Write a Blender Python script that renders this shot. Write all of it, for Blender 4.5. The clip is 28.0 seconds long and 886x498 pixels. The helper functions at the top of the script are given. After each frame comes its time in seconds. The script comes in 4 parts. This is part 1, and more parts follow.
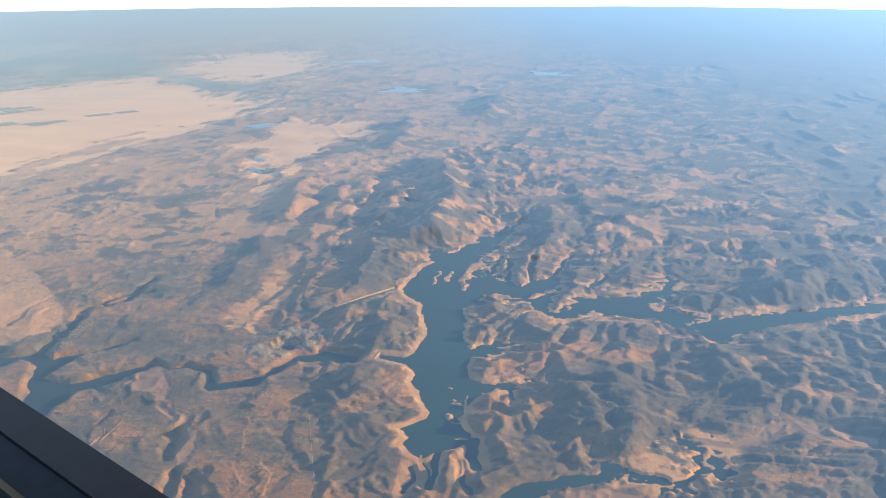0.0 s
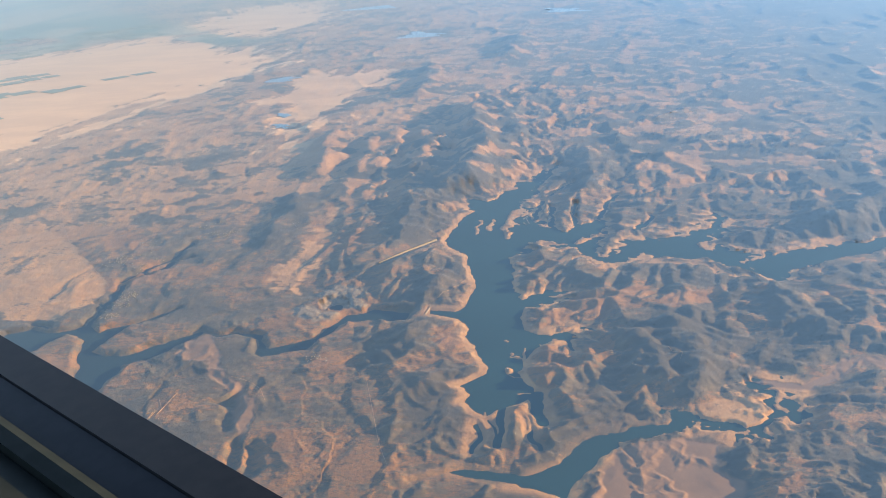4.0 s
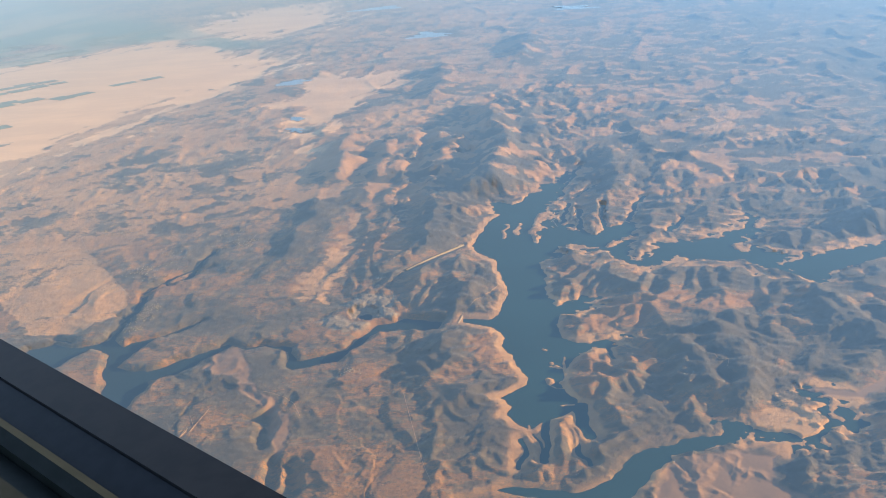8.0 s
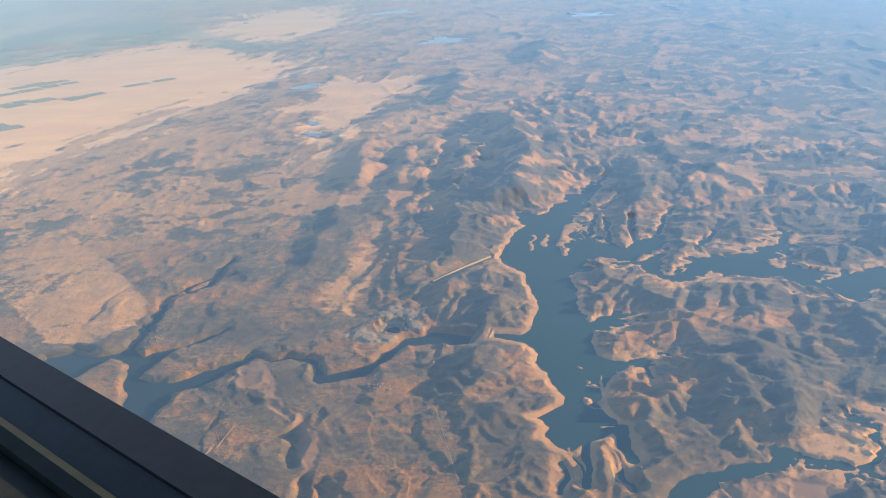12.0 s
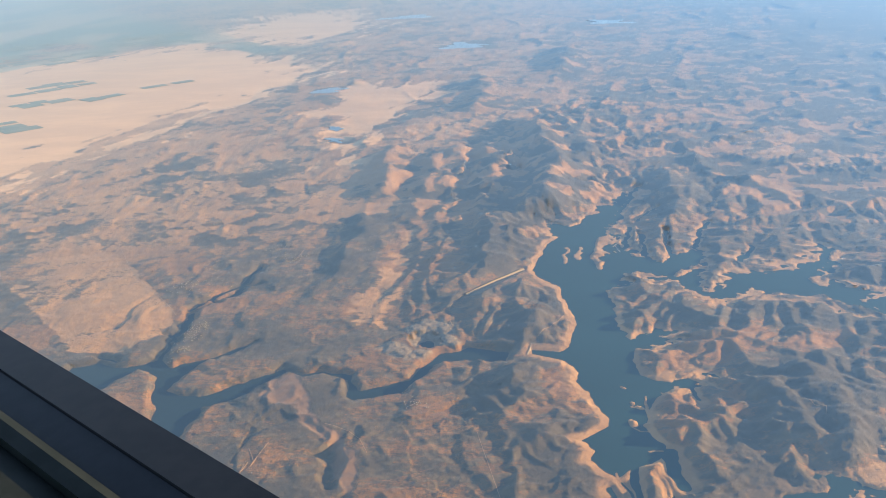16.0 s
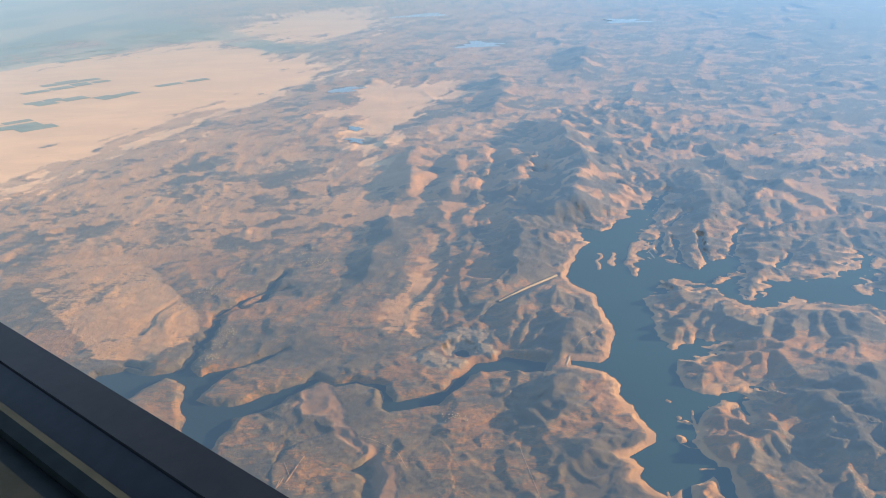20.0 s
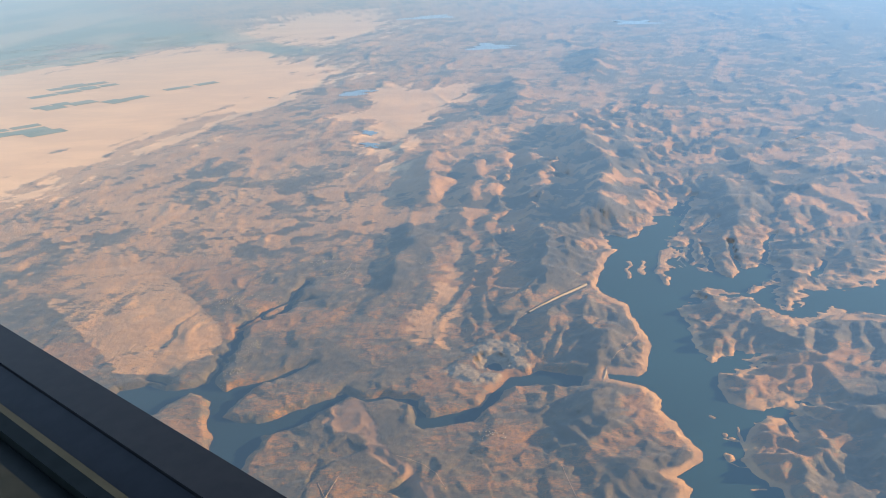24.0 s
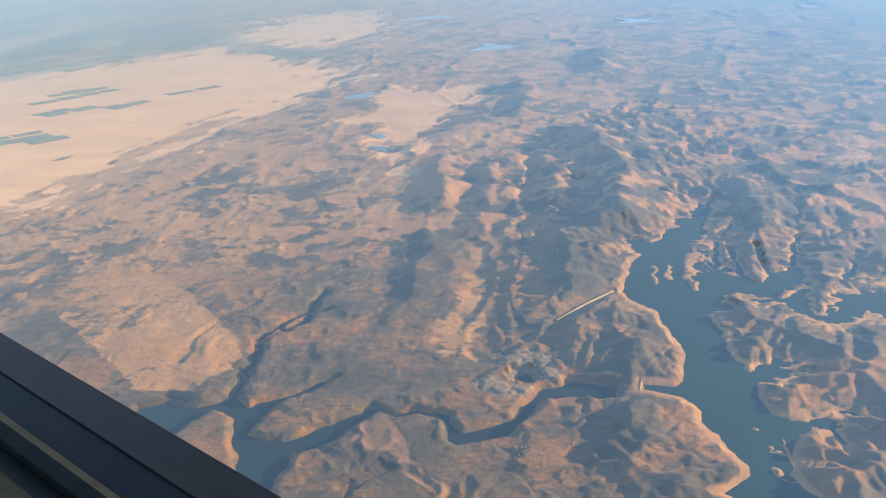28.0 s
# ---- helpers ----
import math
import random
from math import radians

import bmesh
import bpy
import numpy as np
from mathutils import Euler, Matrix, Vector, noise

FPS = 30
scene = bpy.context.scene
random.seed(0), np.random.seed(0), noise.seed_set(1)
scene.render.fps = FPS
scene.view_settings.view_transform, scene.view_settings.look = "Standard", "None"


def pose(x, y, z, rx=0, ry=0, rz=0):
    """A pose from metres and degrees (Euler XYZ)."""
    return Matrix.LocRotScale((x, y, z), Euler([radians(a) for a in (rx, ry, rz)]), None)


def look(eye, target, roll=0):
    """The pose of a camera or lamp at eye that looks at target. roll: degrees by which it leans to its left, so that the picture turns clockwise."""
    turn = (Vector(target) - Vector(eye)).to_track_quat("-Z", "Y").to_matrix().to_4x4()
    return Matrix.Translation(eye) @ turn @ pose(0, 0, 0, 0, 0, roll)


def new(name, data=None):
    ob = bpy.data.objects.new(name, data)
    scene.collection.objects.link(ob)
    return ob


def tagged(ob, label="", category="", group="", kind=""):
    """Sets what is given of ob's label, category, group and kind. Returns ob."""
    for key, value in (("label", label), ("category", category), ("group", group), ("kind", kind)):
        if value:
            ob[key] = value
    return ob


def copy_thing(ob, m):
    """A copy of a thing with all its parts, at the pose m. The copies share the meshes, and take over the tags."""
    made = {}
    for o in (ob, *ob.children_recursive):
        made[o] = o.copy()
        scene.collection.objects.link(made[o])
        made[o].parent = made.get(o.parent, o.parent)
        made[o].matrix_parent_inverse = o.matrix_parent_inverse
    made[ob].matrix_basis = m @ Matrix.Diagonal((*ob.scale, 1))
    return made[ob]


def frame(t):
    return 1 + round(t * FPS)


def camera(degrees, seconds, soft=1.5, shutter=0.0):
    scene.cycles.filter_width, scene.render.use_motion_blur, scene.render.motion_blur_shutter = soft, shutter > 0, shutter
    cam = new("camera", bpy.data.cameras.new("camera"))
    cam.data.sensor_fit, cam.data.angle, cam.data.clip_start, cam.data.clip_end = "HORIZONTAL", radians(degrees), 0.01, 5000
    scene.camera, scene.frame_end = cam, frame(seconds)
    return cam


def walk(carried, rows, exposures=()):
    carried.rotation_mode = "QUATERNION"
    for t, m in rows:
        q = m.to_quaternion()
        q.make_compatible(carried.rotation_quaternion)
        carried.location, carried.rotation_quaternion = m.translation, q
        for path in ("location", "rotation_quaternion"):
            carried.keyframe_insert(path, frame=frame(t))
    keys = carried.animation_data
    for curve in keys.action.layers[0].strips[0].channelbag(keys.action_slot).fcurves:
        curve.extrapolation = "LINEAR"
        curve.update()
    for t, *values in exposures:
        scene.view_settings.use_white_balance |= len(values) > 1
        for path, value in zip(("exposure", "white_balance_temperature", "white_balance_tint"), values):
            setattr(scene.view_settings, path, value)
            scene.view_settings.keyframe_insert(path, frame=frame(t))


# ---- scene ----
DEGREES = 45.17
SPEED = Vector((-0.6324, 2.4486, -0.0118))      # metres a second at 1 to 100, straight and almost level
MIDWAY = Vector((0, 0, 100))


def eye_at(t):
    return MIDWAY + SPEED * (t - 14)


def aim(t, yaw, pitch, roll):
    """The pose on the flight line at t, from the heading to the left of north, the tilt and the lean in degrees."""
    a, b = radians(yaw), radians(pitch)
    way = Vector((-math.sin(a) * math.cos(b), math.cos(a) * math.cos(b), math.sin(b)))
    return look(eye_at(t), eye_at(t) + way, roll)


cam = camera(DEGREES, 28.0, soft=0.7)
walk(cam, [(t, aim(t, yaw, pitch, roll)) for t, yaw, pitch, roll in (
        (0, -30.538, -16.026, -0.067),
        (0.5, -30.316, -16.585, -0.562),
        (1, -30.099, -17.121, -1.014),
        (1.5, -29.920, -17.623, -1.466),
        (2, -29.753, -18.049, -1.928),
        (2.5, -29.616, -18.402, -2.389),
        (3, -29.527, -18.661, -2.776),
        (3.5, -29.467, -18.861, -3.188),
        (4, -29.407, -19.001, -3.480),
        (4.5, -29.361, -19.093, -3.743),
        (5, -29.324, -19.146, -3.963),
        (5.5, -29.297, -19.171, -4.148),
        (6, -29.268, -19.162, -4.286),
        (6.5, -29.257, -19.153, -4.424),
        (7, -29.252, -19.130, -4.451),
        (7.5, -29.230, -19.082, -4.459),
        (8, -29.255, -19.036, -4.440),
        (8.5, -29.232, -18.998, -4.397),
        (9, -29.209, -18.994, -4.320),
        (9.5, -29.173, -18.983, -4.212),
        (10, -29.099, -18.978, -4.082),
        (10.5, -29.032, -18.981, -3.908),
        (11, -29.017, -18.967, -3.736),
        (11.5, -29.093, -18.891, -3.634),
        (12, -29.209, -18.796, -3.572),
        (12.5, -29.312, -18.710, -3.438),
        (13, -29.315, -18.611, -3.343),
        (13.5, -29.280, -18.530, -3.230),
        (14, -29.208, -18.470, -3.118),
        (14.5, -29.122, -18.427, -3.019),
        (15, -28.975, -18.467, -2.914),
        (15.5, -28.885, -18.502, -2.841),
        (16, -28.845, -18.534, -2.818),
        (16.5, -28.786, -18.529, -2.750),
        (17, -28.779, -18.518, -2.737),
        (17.5, -28.723, -18.554, -2.684),
        (18, -28.683, -18.580, -2.691),
        (18.5, -28.660, -18.586, -2.649),
        (19, -28.645, -18.608, -2.685),
        (19.5, -28.603, -18.622, -2.651),
        (20, -28.544, -18.633, -2.608),
        (20.5, -28.495, -18.643, -2.614),
        (21, -28.439, -18.641, -2.584),
        (21.5, -28.421, -18.631, -2.648),
        (22, -28.368, -18.624, -2.621),
        (22.5, -28.397, -18.618, -2.685),
        (23, -28.424, -18.600, -2.690),
        (23.5, -28.475, -18.581, -2.722),
        (24, -28.528, -18.562, -2.762),
        (24.5, -28.577, -18.545, -2.808),
        (25, -28.579, -18.534, -2.865),
        (25.5, -28.578, -18.528, -2.935),
        (26, -28.577, -18.527, -2.960),
        (26.5, -28.629, -18.545, -3.040),
        (27, -28.701, -18.566, -3.131),
        (27.5, -28.758, -18.565, -3.266),
        (28, -28.799, -18.578, -3.378))],
     exposures=[(0, 2.18), (28, 2.18)])

# ---- light ----
SUN_AZIMUTH, SUN_HEIGHT = radians(112), radians(11)     # clockwise from north
world = bpy.data.worlds.new("sky")
scene.world = world
world.use_nodes = True
sky = world.node_tree.nodes.new("ShaderNodeTexSky")
sky.sky_type, sky.sun_disc = "NISHITA", False
sky.sun_elevation, sky.sun_rotation = SUN_HEIGHT, SUN_AZIMUTH
sky.altitude, sky.air_density, sky.dust_density, sky.ozone_density = 3000, 1.0, 0.8, 1.5
back = world.node_tree.nodes["Background"]
back.inputs["Strength"].default_value = 0.135
dusty = world.node_tree.nodes.new("ShaderNodeHueSaturation")      # dust and haze take colour out of the sky
dusty.inputs["Saturation"].default_value = 0.88
world.node_tree.links.new(sky.outputs[0], dusty.inputs["Color"])
world.node_tree.links.new(dusty.outputs[0], back.inputs["Color"])

lamp = bpy.data.lights.new("sun", "SUN")
lamp.energy, lamp.angle, lamp.color = 4.9, radians(0.5), (1.0, 0.70, 0.34)
sun_way = Vector((math.sin(SUN_AZIMUTH) * math.cos(SUN_HEIGHT), math.cos(SUN_AZIMUTH) * math.cos(SUN_HEIGHT), math.sin(SUN_HEIGHT)))
new("sun", lamp).matrix_world = look(sun_way * 300, (0, 0, 0))

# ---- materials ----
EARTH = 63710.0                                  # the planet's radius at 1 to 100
# distance haze, mixed into each outdoor material as gloss
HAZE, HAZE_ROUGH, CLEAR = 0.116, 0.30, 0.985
HAZE_EAST, HAZE_WEST = (0.81, 0.95, 0.89), (1.0, 0.93, 0.71)      # tints of the painted haze: clear mountain air, dusty valley air


class Nodes:
    """Short hands for one node material."""

    def __init__(self, name):
        self.mat = bpy.data.materials.new(name)
        self.mat.use_nodes = True
        self.tree = self.mat.node_tree
        self.tree.nodes.clear()
        self.place = self.add("ShaderNodeNewGeometry").outputs["Position"]

    def add(self, kind, **settings):
        node = self.tree.nodes.new(kind)
        for key, value in settings.items():
            setattr(node, key, value)
        return node

    def link(self, a, b):
        if isinstance(a, (int, float, tuple)):
            b.default_value = a
        else:
            self.tree.links.new(a, b)

    def math(self, op, a, b=0.0, clamp=False):
        node = self.add("ShaderNodeMath", operation=op, use_clamp=clamp)
        self.link(a, node.inputs[0]), self.link(b, node.inputs[1])
        return node.outputs[0]

    def noise(self, size, detail=4.0, rough=0.55, stretch=None):
        node = self.add("ShaderNodeTexNoise")
        node.inputs["Scale"].default_value = 1 / size
        node.inputs["Detail"].default_value, node.inputs["Roughness"].default_value = detail, rough
        where = self.place
        if stretch:
            mapping = self.add("ShaderNodeMapping", vector_type="TEXTURE")
            mapping.inputs["Rotation"].default_value = (0, 0, radians(-35))
            mapping.inputs["Scale"].default_value = stretch
            self.link(where, mapping.inputs["Vector"])
            where = mapping.outputs[0]
        self.link(where, node.inputs["Vector"])
        return node.outputs["Fac"]

    def step(self, value, low, high):
        node = self.add("ShaderNodeMapRange", interpolation_type="SMOOTHSTEP")
        self.link(value, node.inputs["Value"])
        node.inputs["From Min"].default_value, node.inputs["From Max"].default_value = low, high
        return node.outputs["Result"]

    def mix(self, fac, a, b):
        node = self.add("ShaderNodeMix", data_type="RGBA")
        self.link(fac, node.inputs["Factor"])
        for value, plug in ((a, node.inputs[6]), (b, node.inputs[7])):
            self.link((*value, 1.0) if isinstance(value, tuple) else value, plug)
        return node.outputs[2]

    def field(self, name):
        return self.add("ShaderNodeAttribute", attribute_name=name).outputs["Fac"]

    def surface(self, color, rough=0.9, bump=None, metal=0.0, coat=0.0, hazed=True):
        """The Principled surface, with distance haze painted on as sky gloss that grows towards grazing views."""
        p = self.add("ShaderNodeBsdfPrincipled")
        self.link((*color, 1.0) if isinstance(color, tuple) else color, p.inputs["Base Color"])
        self.link(rough, p.inputs["Roughness"])
        p.inputs["Metallic"].default_value = metal
        p.inputs["Specular IOR Level"].default_value = 0.2 + coat
        if bump is not None:
            b = self.add("ShaderNodeBump")
            b.inputs["Strength"].default_value, b.inputs["Distance"].default_value = bump[1], bump[2]
            self.link(bump[0], b.inputs["Height"])
            self.link(b.outputs[0], p.inputs["Normal"])
        out = self.add("ShaderNodeOutputMaterial")
        if not hazed:
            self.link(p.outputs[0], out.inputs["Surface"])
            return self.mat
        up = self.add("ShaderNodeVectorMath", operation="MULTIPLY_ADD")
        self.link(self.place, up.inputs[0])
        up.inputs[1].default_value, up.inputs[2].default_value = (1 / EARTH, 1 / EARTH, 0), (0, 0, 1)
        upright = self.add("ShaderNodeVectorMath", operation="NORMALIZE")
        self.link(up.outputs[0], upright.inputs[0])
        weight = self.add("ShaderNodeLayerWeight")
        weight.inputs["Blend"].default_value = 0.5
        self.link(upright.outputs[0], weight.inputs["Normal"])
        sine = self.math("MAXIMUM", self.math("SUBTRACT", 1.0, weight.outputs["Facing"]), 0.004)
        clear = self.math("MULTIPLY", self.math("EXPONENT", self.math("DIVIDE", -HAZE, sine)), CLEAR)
        haze_gloss = self.add("ShaderNodeBsdfGlossy", distribution="GGX")
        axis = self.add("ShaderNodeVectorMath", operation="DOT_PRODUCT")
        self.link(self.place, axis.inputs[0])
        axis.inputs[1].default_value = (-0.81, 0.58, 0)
        self.link(self.mix(self.step(axis.outputs["Value"], -120, 330), HAZE_EAST, HAZE_WEST), haze_gloss.inputs["Color"])
        haze_gloss.inputs["Roughness"].default_value = HAZE_ROUGH
        tilt = self.add("ShaderNodeVectorMath", operation="ADD")           # tilted, so the painted haze mirrors the sky well above the skyline
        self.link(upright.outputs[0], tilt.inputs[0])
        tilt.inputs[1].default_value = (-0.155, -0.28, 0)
        self.link(tilt.outputs[0], haze_gloss.inputs["Normal"])
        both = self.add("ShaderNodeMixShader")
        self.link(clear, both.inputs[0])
        self.link(haze_gloss.outputs[0], both.inputs[1]), self.link(p.outputs[0], both.inputs[2])
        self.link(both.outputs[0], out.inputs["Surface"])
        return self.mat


def land_material():
    n = Nodes("dry_hills")
    grass = n.mix(n.step(n.noise(9, 5), 0.35, 0.65), (0.190, 0.086, 0.021), (0.135, 0.060, 0.016))
    grass = n.mix(n.step(n.noise(1.3, 4), 0.40, 0.75), grass, (0.125, 0.058, 0.020))
    pale = n.mix(n.step(n.noise(22, 8, 0.66, (2.0, 1, 1)), 0.36, 0.62), (0.62, 0.350, 0.142), (0.52, 0.285, 0.112))
    color = n.mix(n.field("dry"), grass, pale)
    scrub = n.mix(n.step(n.field("cover"), 0.55, 0.95), (0.088, 0.064, 0.031), (0.020, 0.019, 0.012))
    scrub = n.mix(n.step(n.noise(3, 5), 0.35, 0.65), scrub, (0.034, 0.027, 0.015))
    patch = n.math("ADD", n.math("MULTIPLY", n.noise(13, 6, 0.66, (2.4, 1, 1)), 0.20), n.math("MULTIPLY", n.noise(3.6, 8, 0.70, (2.2, 1, 1)), 0.46))
    patch = n.math("ADD", patch, n.math("MULTIPLY", n.noise(1.1, 7, 0.75, (2.2, 1, 1)), 0.42))
    patch = n.math("ADD", patch, n.math("MULTIPLY", n.noise(36, 4, 0.6, (1.6, 1, 1)), 0.14))
    woods = n.step(n.math("ADD", patch, n.math("MULTIPLY", n.math("SUBTRACT", n.field("cover"), 0.5), 0.27)), 0.604, 0.620)
    dots = n.step(n.math("ADD", n.noise(0.75, 5, 0.68, (1.5, 1, 1)), n.math("MULTIPLY", n.math("SUBTRACT", n.field("cover"), 0.5), 0.26)), 0.53, 0.575)
    specks = n.step(n.math("ADD", n.noise(0.36, 4, 0.7, (1.5, 1, 1)), n.math("MULTIPLY", n.math("SUBTRACT", n.field("cover"), 0.5), 0.22)), 0.55, 0.60)
    dots = n.math("MAXIMUM", dots, n.math("MULTIPLY", specks, 0.8))
    woods = n.math("MULTIPLY", n.math("MAXIMUM", n.math("MULTIPLY", woods, 0.9), n.math("MULTIPLY", dots, 0.85)), n.step(n.field("cover"), 0.02, 0.2))
    color = n.mix(woods, color, scrub)
    farm = n.mix(n.step(n.noise(60, 2, 0.4, (1, 3, 1)), 0.4, 0.6), (0.075, 0.115, 0.065), (0.26, 0.215, 0.12))
    color = n.mix(n.field("farm"), color, farm)
    soil = n.mix(n.step(n.noise(14, 6, 0.6), 0.38, 0.60), (0.30, 0.155, 0.052), (0.20, 0.102, 0.036))
    color = n.mix(n.field("bare"), color, soil)
    mud = n.mix(n.step(n.noise(5, 3), 0.3, 0.7), (0.155, 0.082, 0.038), (0.125, 0.066, 0.031))
    color = n.mix(n.field("mud"), color, mud)
    stone = n.mix(n.step(n.noise(0.8, 5), 0.35, 0.65), (0.175, 0.124, 0.072), (0.110, 0.078, 0.046))
    color = n.mix(n.field("quarry"), color, stone)
    level = n.math("SUBTRACT", 1.0, n.math("MULTIPLY", n.math("MAXIMUM", n.field("dry"), n.field("mud")), 0.9), True)
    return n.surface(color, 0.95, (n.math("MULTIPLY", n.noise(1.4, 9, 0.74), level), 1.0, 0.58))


def plain_material(name, a, b, size=0.5, rough=0.9, hazed=True, metal=0.0, coat=0.0):
    n = Nodes(name)
    return n.surface(n.mix(n.step(n.noise(size, 4), 0.35, 0.65), a, b), rough, hazed=hazed, metal=metal, coat=coat)


def water_material(name, deep, shallow):
    n = Nodes(name)
    color = n.mix(n.step(n.noise(25, 3, 0.5, (2, 1, 1)), 0.35, 0.7), deep, shallow)
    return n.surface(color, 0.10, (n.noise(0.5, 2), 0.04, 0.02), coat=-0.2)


LAND = land_material()
WATER = water_material("lake_water", (0.004, 0.022, 0.026), (0.006, 0.028, 0.032))
RIVER_WATER = water_material("river_water", (0.004, 0.014, 0.020), (0.006, 0.018, 0.025))
LEAVES = plain_material("oak_and_brush", (0.034, 0.030, 0.018), (0.055, 0.046, 0.027), 0.7)
CROP = plain_material("irrigated_crop", (0.095, 0.115, 0.060), (0.16, 0.155, 0.080), 9)
POND_WATER = plain_material("pond_water", (0.020, 0.048, 0.066), (0.026, 0.056, 0.074), 6, 0.3)
ROCKFILL = plain_material("rockfill", (0.19, 0.145, 0.095), (0.145, 0.11, 0.073), 0.4)
ROAD = plain_material("road_gravel", (0.29, 0.175, 0.085), (0.23, 0.135, 0.066), 0.8)
CONCRETE = plain_material("concrete", (0.20, 0.155, 0.10), (0.165, 0.128, 0.084), 0.5)
ROOF = plain_material("pale_roof", (0.27, 0.22, 0.165), (0.20, 0.165, 0.125), 0.6, 0.6)
TILE = plain_material("brown_roof", (0.30, 0.20, 0.15), (0.24, 0.17, 0.13), 0.6, 0.8)
PLASTER = plain_material("house_wall", (0.34, 0.29, 0.22), (0.28, 0.24, 0.18), 0.6)
GASKET = plain_material("black_rubber", (0.006, 0.007, 0.009), (0.009, 0.010, 0.012), 0.02, 0.5, hazed=False, coat=-0.12)
TRIM = plain_material("grey_plastic", (0.010, 0.012, 0.011), (0.007, 0.009, 0.008), 0.03, 0.6, hazed=False, coat=-0.17)

# ---- the plan: outlines of waters, plains and ridges ----
LAKE_SOUTH = [(144.2, 204.5), (140.5, 197.1), (136.8, 194.4), (130.9, 187.6), (127.5, 186.4), (126, 189.4), (123.4, 191.8), (122.1, 189.5), (123.6, 186.1), (125.5, 182.5), (125.4, 178.1), (124.4, 175), (121.9, 172.3), (120.8, 167.4), (118.3, 160.4), (116.8, 156), (114.6, 153), (110.4, 151.6), (106.9, 151.1), (106.9, 146.8), (104.2, 144.1), (104.3, 139.4), (105, 136.2), (109, 137.5), (112.6, 136.8), (116.3, 137.3), (118.6, 141), (120.3, 147.5), (125.5, 153.3), (131.1, 156.7), (136.6, 157.8), (141.9, 156.3), (140.5, 159.8), (136.7, 161.3), (134.5, 166.7), (138.1, 173.5), (143.4, 178.2), (150.2, 176.9), (155.9, 175), (152.2, 179.7), (149.1, 184), (145.1, 183.2), (147.3, 190.5), (152.8, 197.9)]
LAKE_NORTH = [(143.5, 203.4), (147, 210.8), (152.1, 220.6), (152.4, 224.8), (152.1, 230.8), (156.2, 238.4), (160.3, 242.1), (166.7, 248.7), (171.3, 253.6), (176.8, 256.3), (179.3, 264.3), (182.7, 271), (186.5, 263.5), (197.7, 268.5), (202.7, 269), (207.9, 271.4), (220.5, 280.9), (226.8, 286.2), (223.2, 278.6), (210.1, 267.7), (199.8, 257.8), (187, 247.2), (174.4, 234.5), (169.7, 226.2), (174.4, 230.9), (181.9, 238.1), (185.4, 236.8), (184.7, 231.3), (185.5, 227.8), (186.9, 221), (191.5, 223), (200.4, 223.3), (202.4, 221.7), (199.8, 216.5), (192.5, 213.1), (184.4, 211.3), (180, 207.6), (179.7, 209.8), (177.3, 214.9), (173.7, 219.8), (169.2, 216.1), (171.9, 211.4), (164.5, 212.1), (160.2, 211.2), (155.5, 201.4), (152.1, 196.8)]
LAKE_EAST = [(200.4, 223.3), (199.8, 216.5), (191.5, 210.5), (184, 209.7), (180.1, 206.3), (176.9, 199.5), (177.4, 194.9), (179.3, 189.9), (185.9, 189.5), (189.6, 191.5), (192, 184.8), (196.2, 180.4), (201.6, 177.4), (201.7, 168.8), (202.6, 161.5), (205.7, 157.6), (214.4, 155.2), (223, 155.2), (233.4, 152.9), (246.9, 151.3), (272.6, 146.8), (279.3, 151.5), (254.4, 157.2), (242.7, 160.7), (234.8, 163.7), (226, 165.7), (217.6, 168), (217.5, 171), (210.3, 166.1), (204.7, 163.7), (207.4, 168.3), (214.8, 171.9), (212.8, 175.9), (206.4, 181.4), (205.7, 185.1), (211.6, 188.1), (224.8, 194.5), (232.5, 200.6), (231.1, 204), (224.5, 198.2), (211.3, 194.8), (202.6, 197.1), (196.5, 199.9), (188.6, 196.5), (180.4, 195), (180.2, 199.9), (188.2, 206.3), (196.7, 213.2)]
LAKE_ARM = [(99.1, 101), (104.8, 105.4), (113.2, 110.7), (119, 112.2), (124.8, 110.3), (131.6, 110.1), (138.5, 108.2), (140.4, 109.4), (136.9, 112.7), (136.2, 115.2), (130.6, 113.8), (125.1, 115.5), (120, 117.7), (113, 117.3), (105.3, 113.8), (98.5, 114.8), (91.4, 122.7), (84.9, 123.9), (79.9, 125.4), (78.6, 122.9), (85.8, 121.3), (91.7, 113.6), (96.3, 106.2)]
RIVER_MEANDER = [(137.5, 108.9), (138.3, 104.2), (142.2, 101.5), (146.5, 101.7), (151.1, 104.7), (154.8, 109.8), (156.1, 113.5), (156.9, 115.8)]
RIVER = [(119.5, 196), (117.2, 198.5), (113.4, 203.4), (106.4, 203.8), (102.5, 202.3), (96.3, 198.3), (93.6, 196.3), (89.1, 196.6), (83.1, 197.5), (83.6, 202.1), (84.8, 204.9), (80.4, 211.2), (75.9, 212.6), (73.2, 217.7), (70.6, 217.7), (65.1, 217.1), (59.4, 215.3), (61.4, 210.3), (66.7, 212.3), (72.9, 215.1), (75.2, 210), (79.5, 208.4), (81.7, 202.9), (78.1, 195.5), (79.5, 192.5), (84.9, 192), (89, 190.4), (96.3, 194.3), (103.1, 198.7), (108.9, 197.3), (112.7, 192.6), (116, 190)]
